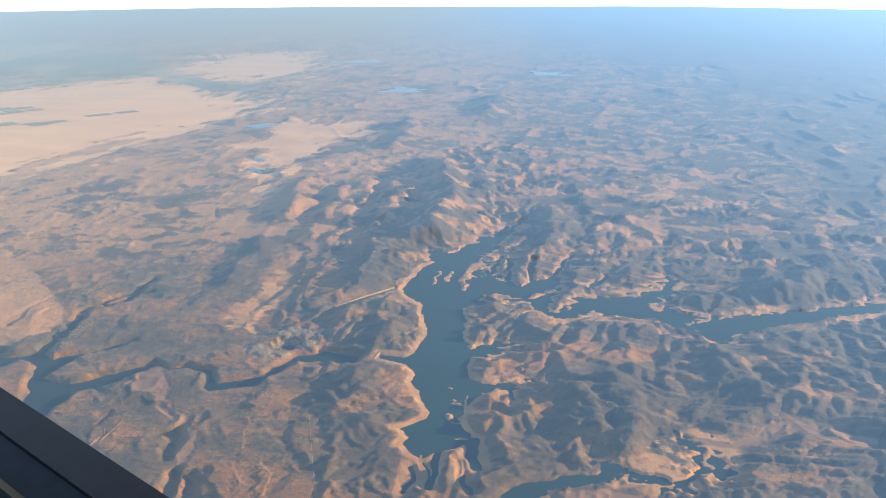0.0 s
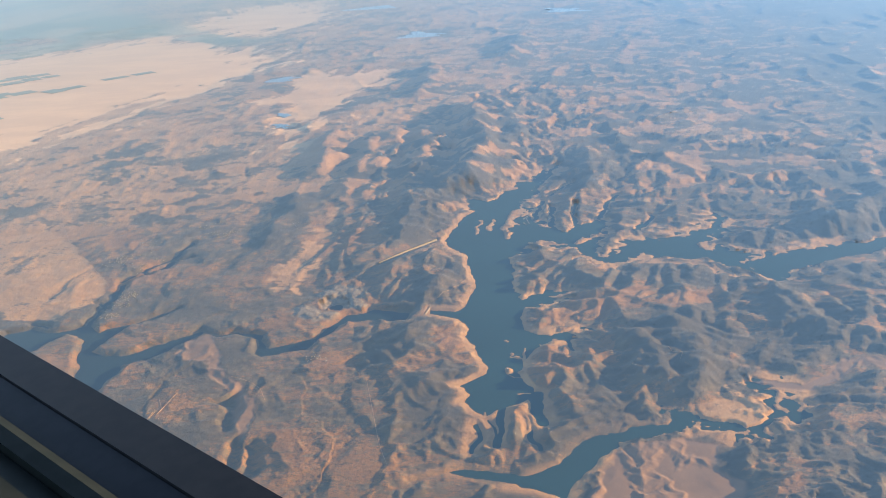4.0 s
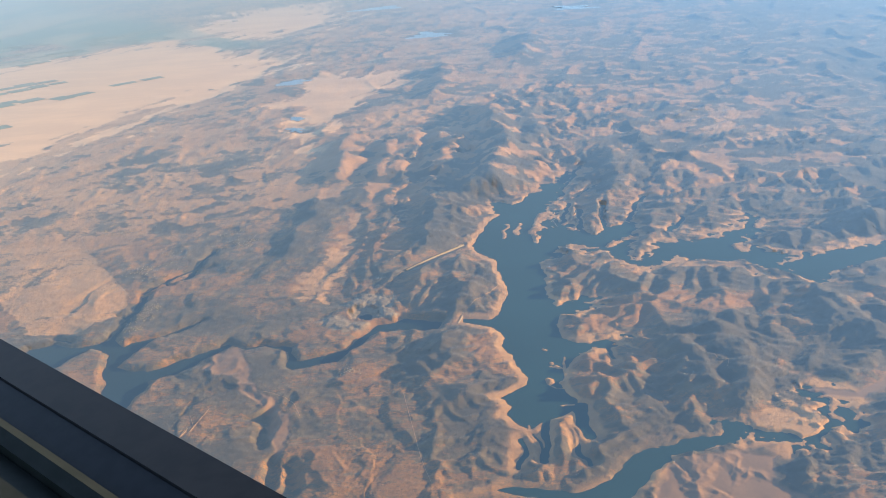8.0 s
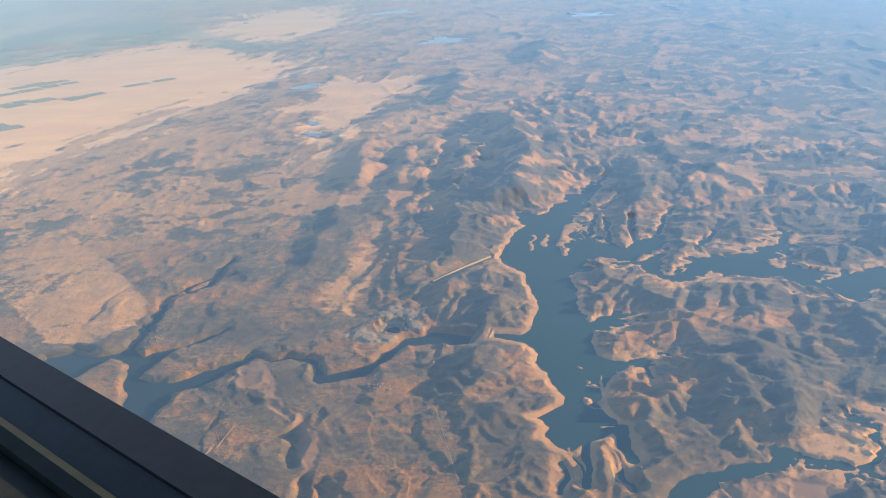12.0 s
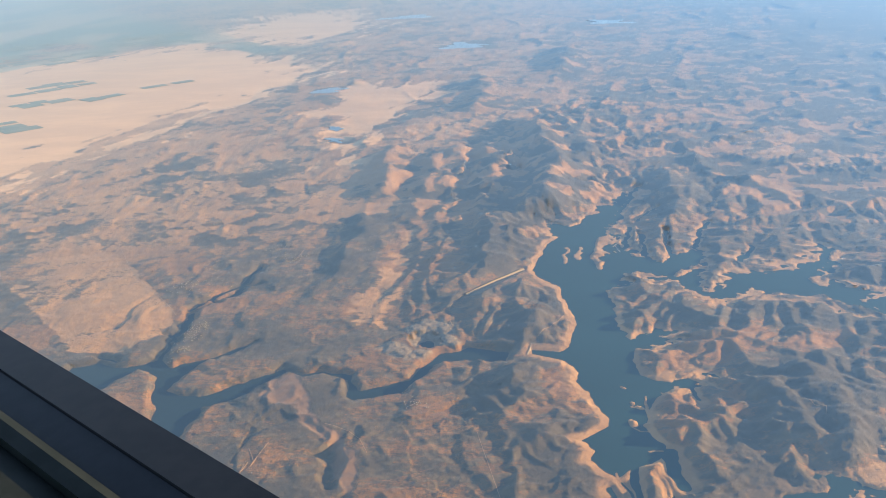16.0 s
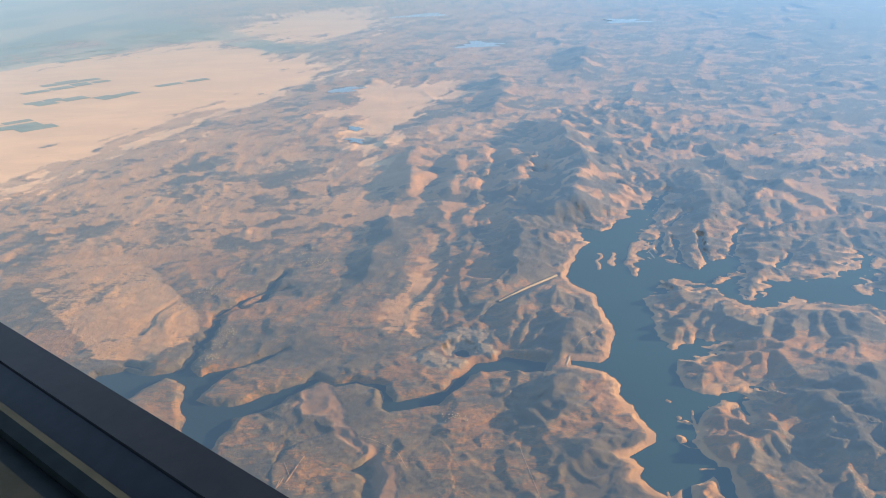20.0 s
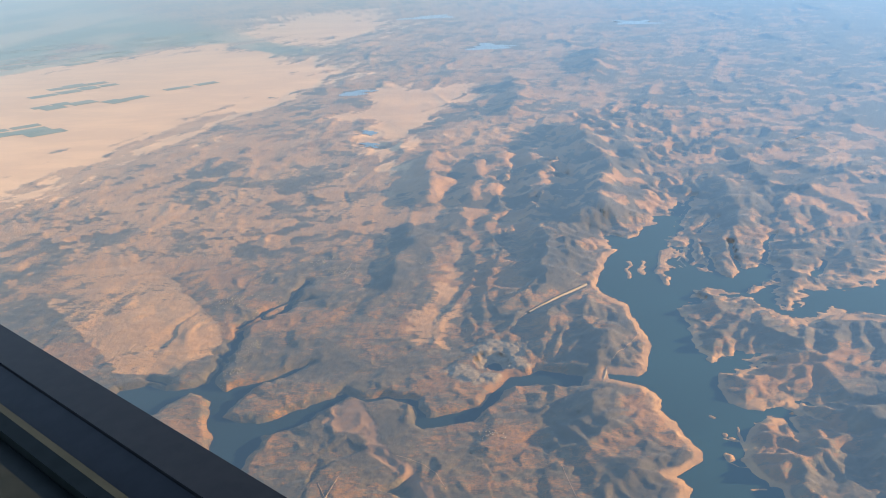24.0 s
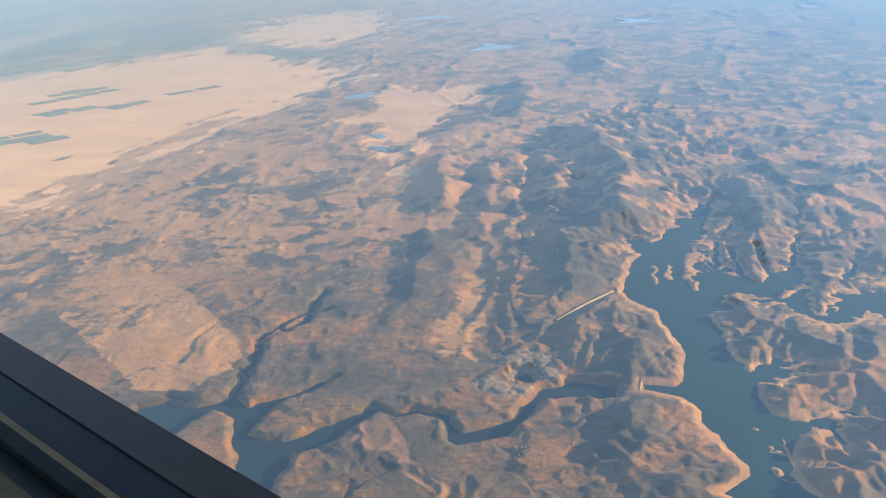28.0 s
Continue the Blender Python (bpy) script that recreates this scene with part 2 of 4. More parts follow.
LOWER_LAKE = [(91.3, 287.2), (89.1, 281), (83.3, 270.5), (79.7, 267.6), (74.5, 267.9), (69.1, 265.4), (66.7, 262.9), (62.2, 254), (57.6, 249.8), (51.5, 238.3), (51.6, 233.3), (54, 234.8), (62.1, 233.9), (68.6, 236.7), (73.7, 235.8), (66.8, 232.5), (56.8, 230.4), (50.8, 226), (47.4, 221.9), (49.6, 218), (52.2, 215.6), (59.4, 215.3), (64.9, 216.6), (62.1, 210.4), (56.5, 208.8), (52, 209.3), (45.8, 202.2), (39.8, 192.4), (33.2, 197.1), (37.7, 205.5), (42.6, 214.8), (44.3, 224.7), (47.3, 230.1), (45, 235.9), (38.3, 233.6), (32.6, 230.3), (27.5, 232.6), (29.3, 241.7), (31.5, 248.1), (38.6, 247.2), (40.9, 242.2), (49, 240.2), (54.7, 250), (58.2, 255.1), (64.2, 264.8), (72.7, 267.1), (80.3, 272.8), (84.2, 277.1), (89.3, 286.1)]
MUD_BAND = [(157.7, 114.6), (159, 112.7), (162.7, 107.9), (171.2, 108.1), (178.7, 110.2), (183.1, 108), (184.7, 102.5), (188.6, 95.7)]
MUD_FLAT = [(109.7, 107.1), (116.6, 110.9), (122, 110.1), (130, 106.7), (133.6, 101.5), (127.3, 94.9), (127.3, 88), (121.5, 83.5), (99.2, 98.8)]
BROWN_FLAT = [(62.2, 205.1), (67.2, 212.2), (73.8, 212.7), (71.3, 197.6), (68.3, 190.7), (70.1, 180.5), (70, 170.7), (65.3, 162.3), (61.5, 156.3), (59.7, 158.2), (63.6, 169.6), (66.6, 176), (64.8, 184.7), (66.9, 196.6), (64.1, 198.9)]
PLAIN = [(-56.6, 450.1), (12.9, 445.3), (45.2, 451.4), (81, 476.9), (114.2, 509.7), (152.1, 542.3), (181.3, 564.3), (229.2, 608), (263.9, 635.7), (259.4, 736.9), (250.3, 830.6), (227, 827.1), (197.2, 843.5), (135.7, 826.4), (83.2, 804.6), (-17.6, 812.2), (-158.3, 795.4)]
PLAIN_FAR = [(299.3, 915.5), (389.4, 1035), (449.9, 1006.7), (411.7, 860), (341, 800.4), (301.2, 774.6), (290.8, 816.2)]
PLATEAU = [(202.6, 498.8), (229.9, 538.7), (255.8, 564.4), (289.3, 544.2), (305.1, 542.2), (273.1, 496.3), (239, 464.6), (209.7, 437.5), (187.9, 410.6), (165.1, 384.3), (157.9, 384.5), (154.3, 387.5), (172.1, 410.5), (198.5, 456.2)]
DRY_STRIP = [(99.2, 240.2), (113.6, 254.1), (126.7, 267.4), (144.3, 290.1), (152.8, 297.2), (129.1, 265.5), (116.3, 244.8), (108.3, 233.2), (102.1, 222), (99.4, 229.8)]
DRY_HILL = [(27.5, 314), (41.1, 336), (58.6, 334.1), (62.4, 313.1), (62.2, 266.3), (56, 252.9), (43.7, 247.5), (33.3, 255.2), (30.4, 292.9)]
DRY_EAST = [(313.6, 329.6), (332.9, 320.1), (331.1, 300.3), (315.5, 275.4), (320.9, 259.5), (296, 258.4), (293.2, 271.3), (288.8, 286.2), (303.9, 310.2)]
RIDGES = [                                       # crest line, height, half width
    ([(256.7, 385.7), (240.5, 354.1), (223.5, 323.7), (204.5, 298.5), (186.4, 278.1)], 5.6, 8.0),
    ([(273.7, 388.2), (263.5, 366.1), (254.4, 346.1), (239.1, 327.8)], 2.38, 4.6),
    ([(222.8, 366.7), (203.7, 334.6), (190, 315)], 2.84, 5.3),
    ([(191.4, 393.7), (172.9, 360.3), (158.2, 336)], 2.47, 5.3),
    ([(137.2, 308.9), (127, 290.6), (117.5, 277.8)], 2.08, 4.6),
    ([(308.7, 510.9), (281.9, 465.3), (261.8, 443.4)], 3.79, 10.6),
    ([(414.9, 576.4), (384, 537.3), (362.1, 512.8)], 4.74, 12.2),
    ([(248.4, 287.2), (234.4, 269.8), (217, 250.2)], 2.08, 4.6),
    ([(170.3, 279), (157.3, 260.4), (145.9, 244.1)], 2.08, 4.6),
    ([(194.4, 365.6), (182.2, 341.7), (170.8, 325.7)], 2.28, 5.3),
    ([(160.8, 144.8), (155.5, 133.3), (149.8, 120.2), (140.9, 117.2)], 2.28, 3.8),
    ([(150.5, 144.5), (148.7, 134.7), (143.3, 124.9)], 1.9, 3.0),
    ([(247.8, 172.9), (268.4, 177.9), (281.8, 178.7)], 3.33, 6.8),
    ([(198, 153.1), (186.7, 129.8), (185.8, 122.5)], 1.52, 3.8),
    ([(133.9, 298.7), (122.7, 282.2), (111.6, 268.5)], 2.08, 4.6),
    ([(142.7, 211.2), (130.1, 201), (123.5, 198.7)], 1.52, 3.0),
    ([(117.1, 183.7), (107.8, 175.9), (100.4, 173.3)], 1.52, 3.0),
    ([(208.4, 370.8), (189.2, 343.4), (175.7, 326.3)], 2.28, 5.3),
    ([(179.7, 243.4), (207.8, 265.3), (232.8, 289.9)], 1.33, 3.8),
]
WOODED = [(line, w * 1.6) for line, h, w in RIDGES if h > 1.5]
FINGERS = [((104.3, 134.4), (99.3, 125.6), 0.4), ((110.4, 131.5), (104.9, 119.1), 0.45), ((182.6, 231.5), (199.3, 250.4), 0.6), ((186.4, 226.8), (198.9, 243.6), 0.6), ((192.3, 222.4), (206.6, 241.8), 0.6), ((201.6, 223.4), (221.4, 240.6), 0.6), ((206.1, 254.8), (220.3, 262), 0.6), ((203.6, 206.7), (215.3, 216.2), 0.6), ((198.7, 256.8), (232.2, 285.5), 0.6), ((117.7, 138.3), (111.6, 127.3), 1.3), ((110.2, 138.3), (99.9, 125.3), 0.7), ((101.0, 134.5), (95.1, 125.4), 0.45), ((137.2, 150.5), (139.9, 156.4), 0.5)]
ISLETS = [(187, 265.9, 1.3), (190.2, 267.2, 1.3), (127.4, 164.6, 0.8), (124.7, 158, 1.0), (119.9, 151.3, 1.6), (125, 155.5, 1.1), (121.9, 148.7, 1.4), (121, 133, 1.2), (192.1, 210, 1.6)]
QUARRY = (106.6, 210.9)
INLETS = [([(65.7, 266.5), (69.3, 269.5), (75.4, 272.1), (83.0, 275.7), (89.0, 283.2), (94.1, 288.9)], 0.55), ([(78.6, 274.4), (73.5, 269.4), (74.2, 266.6)], 0.35), ([(83.4, 275.4), (89.1, 275.0)], 0.35), ([(41.4, 244.3), (39.3, 249.9)], 0.35), ([(56.9, 248.1), (56.7, 253.2)], 0.35)]      # line, half width
DAM = [(126.6, 195.7), (123.2, 192), (120.4, 189.2)]
DIKE = [(152.1, 237.6), (146.3, 236), (139.4, 234), (128.9, 230.1)]
HEAPS = [(112.1, 217.5, 3.6), (107.7, 217.8, 3.0), (113.2, 213.6, 3.0), (110.1, 208, 3.0), (98.5, 207, 3.2), (97.8, 210.8, 3.4), (101.8, 204.5, 2.6), (111, 205.2, 2.0)]
CANALS = [[(60.5, 158.2), (56, 150.7), (53.1, 148), (52.8, 145.3), (55.7, 147.2), (60.4, 155.1)], [(61.7, 154.5), (61, 150.6), (57.4, 145.9), (53.3, 143.6), (49.6, 145.2), (46.8, 144.6), (48.4, 141.8), (53.3, 140.8), (57.7, 143.3), (62.3, 150.4)], [(62.2, 176.3), (63.9, 173), (60.4, 166.1), (60.6, 163.6), (64.6, 170.3), (68, 177.1), (65.8, 176.6)]]
DRY_FIELD = [(136.6, 108.8), (141.9, 112.3), (147.7, 115.3), (153.3, 118.4), (152.8, 114.3), (150.9, 108.2), (149.8, 105.5), (143.4, 102.7), (138.3, 104.8)]
PALE_FLAT = [(119, 101.3), (125.2, 105), (129.8, 105.5), (132.7, 103.8), (129, 99.6), (126.6, 94.8), (122.5, 93.4), (119, 95.1)]
ROADS = [                                        # line, width
    ([(92.2, 164.6), (86.6, 150.6), (82.1, 139.3), (79.3, 130.7)], 0.1),
    ([(69.1, 185.4), (71.1, 181.9), (72.2, 176.7), (71, 170)], 0.12),
    ([(151, 135.5), (150.2, 132.9), (151.3, 131.6), (149.2, 129.7)], 0.12),
    ([(64.2, 335.9), (61, 303.2), (61.8, 277.7), (61.6, 263.8)], 0.14),
    ([(127.8, 195.5), (132, 197.7), (138.9, 201.9), (144.1, 206)], 0.1),
    ([(128.9, 230.1), (120.5, 224), (114.7, 212.5), (111, 205.2)], 0.07),
    ([(265.6, 294.3), (293, 317), (307.8, 320.4), (328.9, 316.2)], 0.2),
    ([(93.4, 294), (97.5, 287.9), (103.4, 285.9), (109.4, 292.9)], 0.14),
]
BASINS = [(44.3, 175.9), (47.2, 178.9), (49.8, 178.9), (47.4, 175.7), (50.6, 179.2), (51.7, 178.9), (52.7, 184.4), (56.7, 184.2), (44.8, 171.5), (46.5, 171.8)]
DOCKS = [(185.2, 238.9), (182.9, 233.8), (182, 235.7), (181.6, 233.7), (187.4, 240.8), (184, 238.7)]
SPITS = [([(172.7, 246.6), (169.3, 241.2), (165.2, 235.6)], 0.75), ([(175.8, 244.2), (172.6, 239.2), (169.6, 234.9)], 0.75), ([(170.0, 226.6), (176.5, 236.5), (186.0, 246.0)], 1.1), ([(112.3, 135.8), (109.6, 129.8), (108.1, 126.5), (104.8, 125.3)], 0.5), ([(107.9, 131.8), (102.3, 124.8), (99.4, 119.9), (97.0, 116.8)], 0.65), ([(105.7, 138.1), (103.6, 133.8), (99.4, 126.9), (97.4, 123.7)], 0.35), ([(128.6, 158.0), (123.5, 151.0), (121.6, 146.0), (122.3, 143.5)], 0.38), ([(119.0, 151.2), (118.9, 148.1), (121.1, 145.4)], 0.22), ([(122.7, 138.3), (120.3, 133.4), (115.2, 127.6), (111.7, 125.1)], 0.45), ([(136.5, 152.9), (127.7, 144.4), (125.1, 138.2)], 0.9), ([(123.8, 156.9), (124.6, 155.6)], 0.3), ([(115.1, 140.3), (116.9, 139.5)], 0.35), ([(132.7, 157.7), (132.7, 154.7)], 0.2), ([(105.9, 124.0), (105.4, 122.0)], 0.35)]
LOW = [(DIKE, 0.7, 0.35)]                        # ground cut down for a bank: line, half width, level
TOWNS = [(59.7, 246.3, 5, 56), (72.7, 278.7, 10, 46), (101.9, 290, 5, 30), (76.5, 325.9, 9, 36), (126.4, 279.2, 6, 14), (88.2, 183.3, 3, 9), (87.5, 337.1, 9, 30), (294.3, 315.8, 14, 30), (226, 217.9, 5, 10), (47, 176.5, 4, 20), (104.3, 284.7, 4, 12), (483.8, 403, 12, 8), (70.3, 284.9, 5, 60), (63.8, 252.5, 3.2, 70), (56.4, 239.6, 2.6, 34), (51.2, 236.0, 2, 18), (103.7, 299.7, 6, 40), (105.1, 287.8, 3, 26), (74.3, 329.9, 6, 34), (82.6, 296.2, 5, 24), (95.8, 339.7, 8, 30), (34.6, 237.7, 3, 24), (88.5, 181.9, 2.5, 20), (31.6, 235.4, 3, 16)]
FIELDS = [(117.9, 708, 40, 30, 8), (99, 692.7, 32, 15, 12), (81.6, 640, 62, 14, 14), (59.1, 579.7, 36, 36, 10), (171.5, 859.4, 30, 36, 5), (219, 915.2, 44, 50, 5), (239.6, 879.1, 40, 40, 5), (133.2, 641.1, 40, 16, 20), (131.6, 961.9, 90, 40, 6), (124.4, 849.5, 70, 24, 10), (101.7, 879.5, 50, 30, 5), (240.6, 950.0, 70, 18, 8), (280.2, 824.9, 46, 16, 10), (169.8, 870.7, 30, 14, 8), (120.8, 898.8, 50, 16, 8), (260.2, 933.2, 40, 16, 6), (170.8, 659.2, 34, 10, 10), (140.1, 828.9, 26, 10, 12), (87.5, 648.6, 24, 12, 10), (100.5, 847.1, 40, 14, 8)]
PONDS = [(234.6, 558.6, 14, 12), (182.5, 432.6, 4, 9), (193.1, 456, 4, 7), (460, 887, 30, 25), (387.5, 663.6, 30, 25), (546.2, 701.7, 20, 30)]



# ---- the shape of the land ----
def hashed(ix, iy, seed):
    h = (ix * 374761393 + iy * 668265263 + seed * 1442695041) & 0xFFFFFFFF
    h = ((h ^ (h >> 13)) * 1274126177) & 0xFFFFFFFF
    return ((h ^ (h >> 16)) & 0xFFFF) / 65535.0


def wave(x, y, seed=0):
    """Smooth value noise from 0 to 1, one bump a unit."""
    fx, fy = np.floor(x), np.floor(y)
    ix, iy = fx.astype(np.int64), fy.astype(np.int64)
    u, v = x - fx, y - fy
    u, v = u * u * u * (u * (u * 6 - 15) + 10), v * v * v * (v * (v * 6 - 15) + 10)
    a, b = hashed(ix, iy, seed), hashed(ix + 1, iy, seed)
    c, d = hashed(ix, iy + 1, seed), hashed(ix + 1, iy + 1, seed)
    return (a + (b - a) * u) * (1 - v) + (c + (d - c) * u) * v


def crest(x, y, seed=0):
    """Noise with sharp crests and round hollows, from 0 to 1."""
    return 1 - np.abs(2 * wave(x, y, seed) - 1)


def eroded(x, y, size, octaves, seed, coarse):
    """Hills cut by gullies: bumps of half the size again and again, held back where the ground is steep already.
    Bumps that are small against the spacing (coarse) fade out."""
    total, sx, sy, gain = 0.0, 0.0, 0.0, 1.0
    x, y = x / size, y / size
    for k in range(octaves):
        fx, fy = np.floor(x), np.floor(y)
        ix, iy = fx.astype(np.int64), fy.astype(np.int64)
        u, v = x - fx, y - fy
        du, dv = 30 * u * u * (u * (u - 2) + 1), 30 * v * v * (v * (v - 2) + 1)
        u, v = u * u * u * (u * (u * 6 - 15) + 10), v * v * v * (v * (v * 6 - 15) + 10)
        a, b = hashed(ix, iy, seed + k), hashed(ix + 1, iy, seed + k)
        c, d = hashed(ix, iy + 1, seed + k), hashed(ix + 1, iy + 1, seed + k)
        e = a - b - c + d
        fine = smooth(1.5, 4.0, size / coarse)
        sx, sy = sx + fine * du * (b - a + e * v), sy + fine * dv * (c - a + e * u)
        total = total + fine * gain * (a + (b - a) * u + (c - a) * v + e * u * v) / (1 + 0.9 * (sx * sx + sy * sy))
        gain, size = gain * 0.52, size / 2
        x, y = 1.6 * x - 1.2 * y + 7.3, 1.2 * x + 1.6 * y + 3.1
    return total


def smooth(low, high, v):
    t = np.clip((v - low) / (high - low), 0, 1)
    return t * t * (3 - 2 * t)


def to_line(x, y, points, closed, reach=60.0):
    """Distance to a line of points, up to reach; negative inside where it is closed."""
    xs, ys = [p[0] for p in points], [p[1] for p in points]
    far = np.full(x.shape, reach)
    near = (x > min(xs) - reach) & (x < max(xs) + reach) & (y > min(ys) - reach) & (y < max(ys) + reach)
    if not near.any():
        return far
    px, py = x[near], y[near]
    best, inside = np.full(px.shape, 1e9), np.zeros(px.shape, bool)
    ends = points[1:] + points[:1] if closed else points[1:]
    for (ax, ay), (bx, by) in zip(points, ends):
        ex, ey = bx - ax, by - ay
        s = np.clip(((px - ax) * ex + (py - ay) * ey) / max(ex * ex + ey * ey, 1e-9), 0, 1)
        best = np.minimum(best, (px - ax - s * ex) ** 2 + (py - ay - s * ey) ** 2)
        if closed and ay != by:
            inside ^= ((ay > py) != (by > py)) & (px < ex * (py - ay) / ey + ax)
    d = np.sqrt(best)
    far[near] = np.minimum(np.where(inside, -d, d), reach) if closed else np.minimum(d, reach)
    return far


def shaken(x, y, far=1.0, seed=40):
    """Places moved a little, so that shores and borders run unevenly."""
    dx = (wave(x / 5, y / 5, seed) - 0.5) * 2.4 + (wave(x / 1.7, y / 1.7, seed + 1) - 0.5) * 1.1
    dy = (wave(x / 5, y / 5, seed + 2) - 0.5) * 2.4 + (wave(x / 1.7, y / 1.7, seed + 3) - 0.5) * 1.1
    return x + dx * far, y + dy * far


def lake_distance(x, y):
    shake = 0.5 + 0.45 * smooth(-6, 10, (x - 150) * 0.93 - (y - 200) * 0.36)
    qx, qy = shaken(x, y, shake)
    d = np.minimum.reduce([to_line(qx, qy, w, True) for w in (LAKE_SOUTH, LAKE_NORTH, LAKE_EAST)] + [to_line(qx, qy, LAKE_ARM, True) + 0.5 + 1.0 * smooth(112, 96, x)])
    d = np.minimum(d, to_line(qx, qy, RIVER_MEANDER, False) - 1.3)
    jag = smooth(-6, 10, (x - 150) * 0.93 - (y - 200) * 0.36) * smooth(6, 2, np.abs(d))
    d = d + jag * 3.0 * (0.7 * crest((x * 0.93 - y * 0.36) / 3.0, (x * 0.36 + y * 0.93) / 1.9, 44) + 0.3 * wave(x / 0.9, y / 0.9, 45) - 0.5)
    for a, b, w in FINGERS:
        d = np.minimum(d, to_line(qx, qy, [a, b], False) - w)
    for line, w in SPITS:
        d = np.maximum(d, w - to_line(qx, qy, line, False))
    for ix, iy, r in ISLETS:
        d = np.maximum(d, r - np.hypot((qx - ix) * 1.5, qy - iy))
    return d


def river_distance(x, y):
    qx, qy = shaken(x, y, 0.6)
    d = np.minimum(to_line(qx, qy, LOWER_LAKE, True) + 0.25 + 0.75 * smooth(226, 240, y), to_line(qx, qy, RIVER, True) + 0.65)
    return np.minimum.reduce([d] + [to_line(qx, qy, w, True) + 0.2 for w in CANALS] + [to_line(qx, qy, line, False) - w for line, w in INLETS])


LAKE_LEVEL, RIVER_LEVEL = 0.0, -1.0


def drowned(x, y, river):
    """1 where the lake runs up into the valleys of its east side."""
    return smooth(-2, 10, (x - 150) * 0.93 - (y - 200) * 0.36) * smooth(8, 14, river)


# ---- the worn hills: rain carves a sheet of land that rises along its ridges ----
GRID_X, GRID_Y, CELL = (-16.0, 344.0), (74.0, 440.0), 0.62


def massif_of(x, y):
    massif = np.zeros(x.shape)
    mx, my = x + (wave(x / 7, y / 7, 11) - 0.5) * 4, y + (wave(x / 7, y / 7, 12) - 0.5) * 4
    for line, h, w in RIDGES:
        massif = np.maximum(massif, h * np.exp(-(to_line(mx, my, line, False, 32) / w) ** 1.5) * (0.85 + 0.3 * wave(x / 5, y / 5, 13)))
    return massif


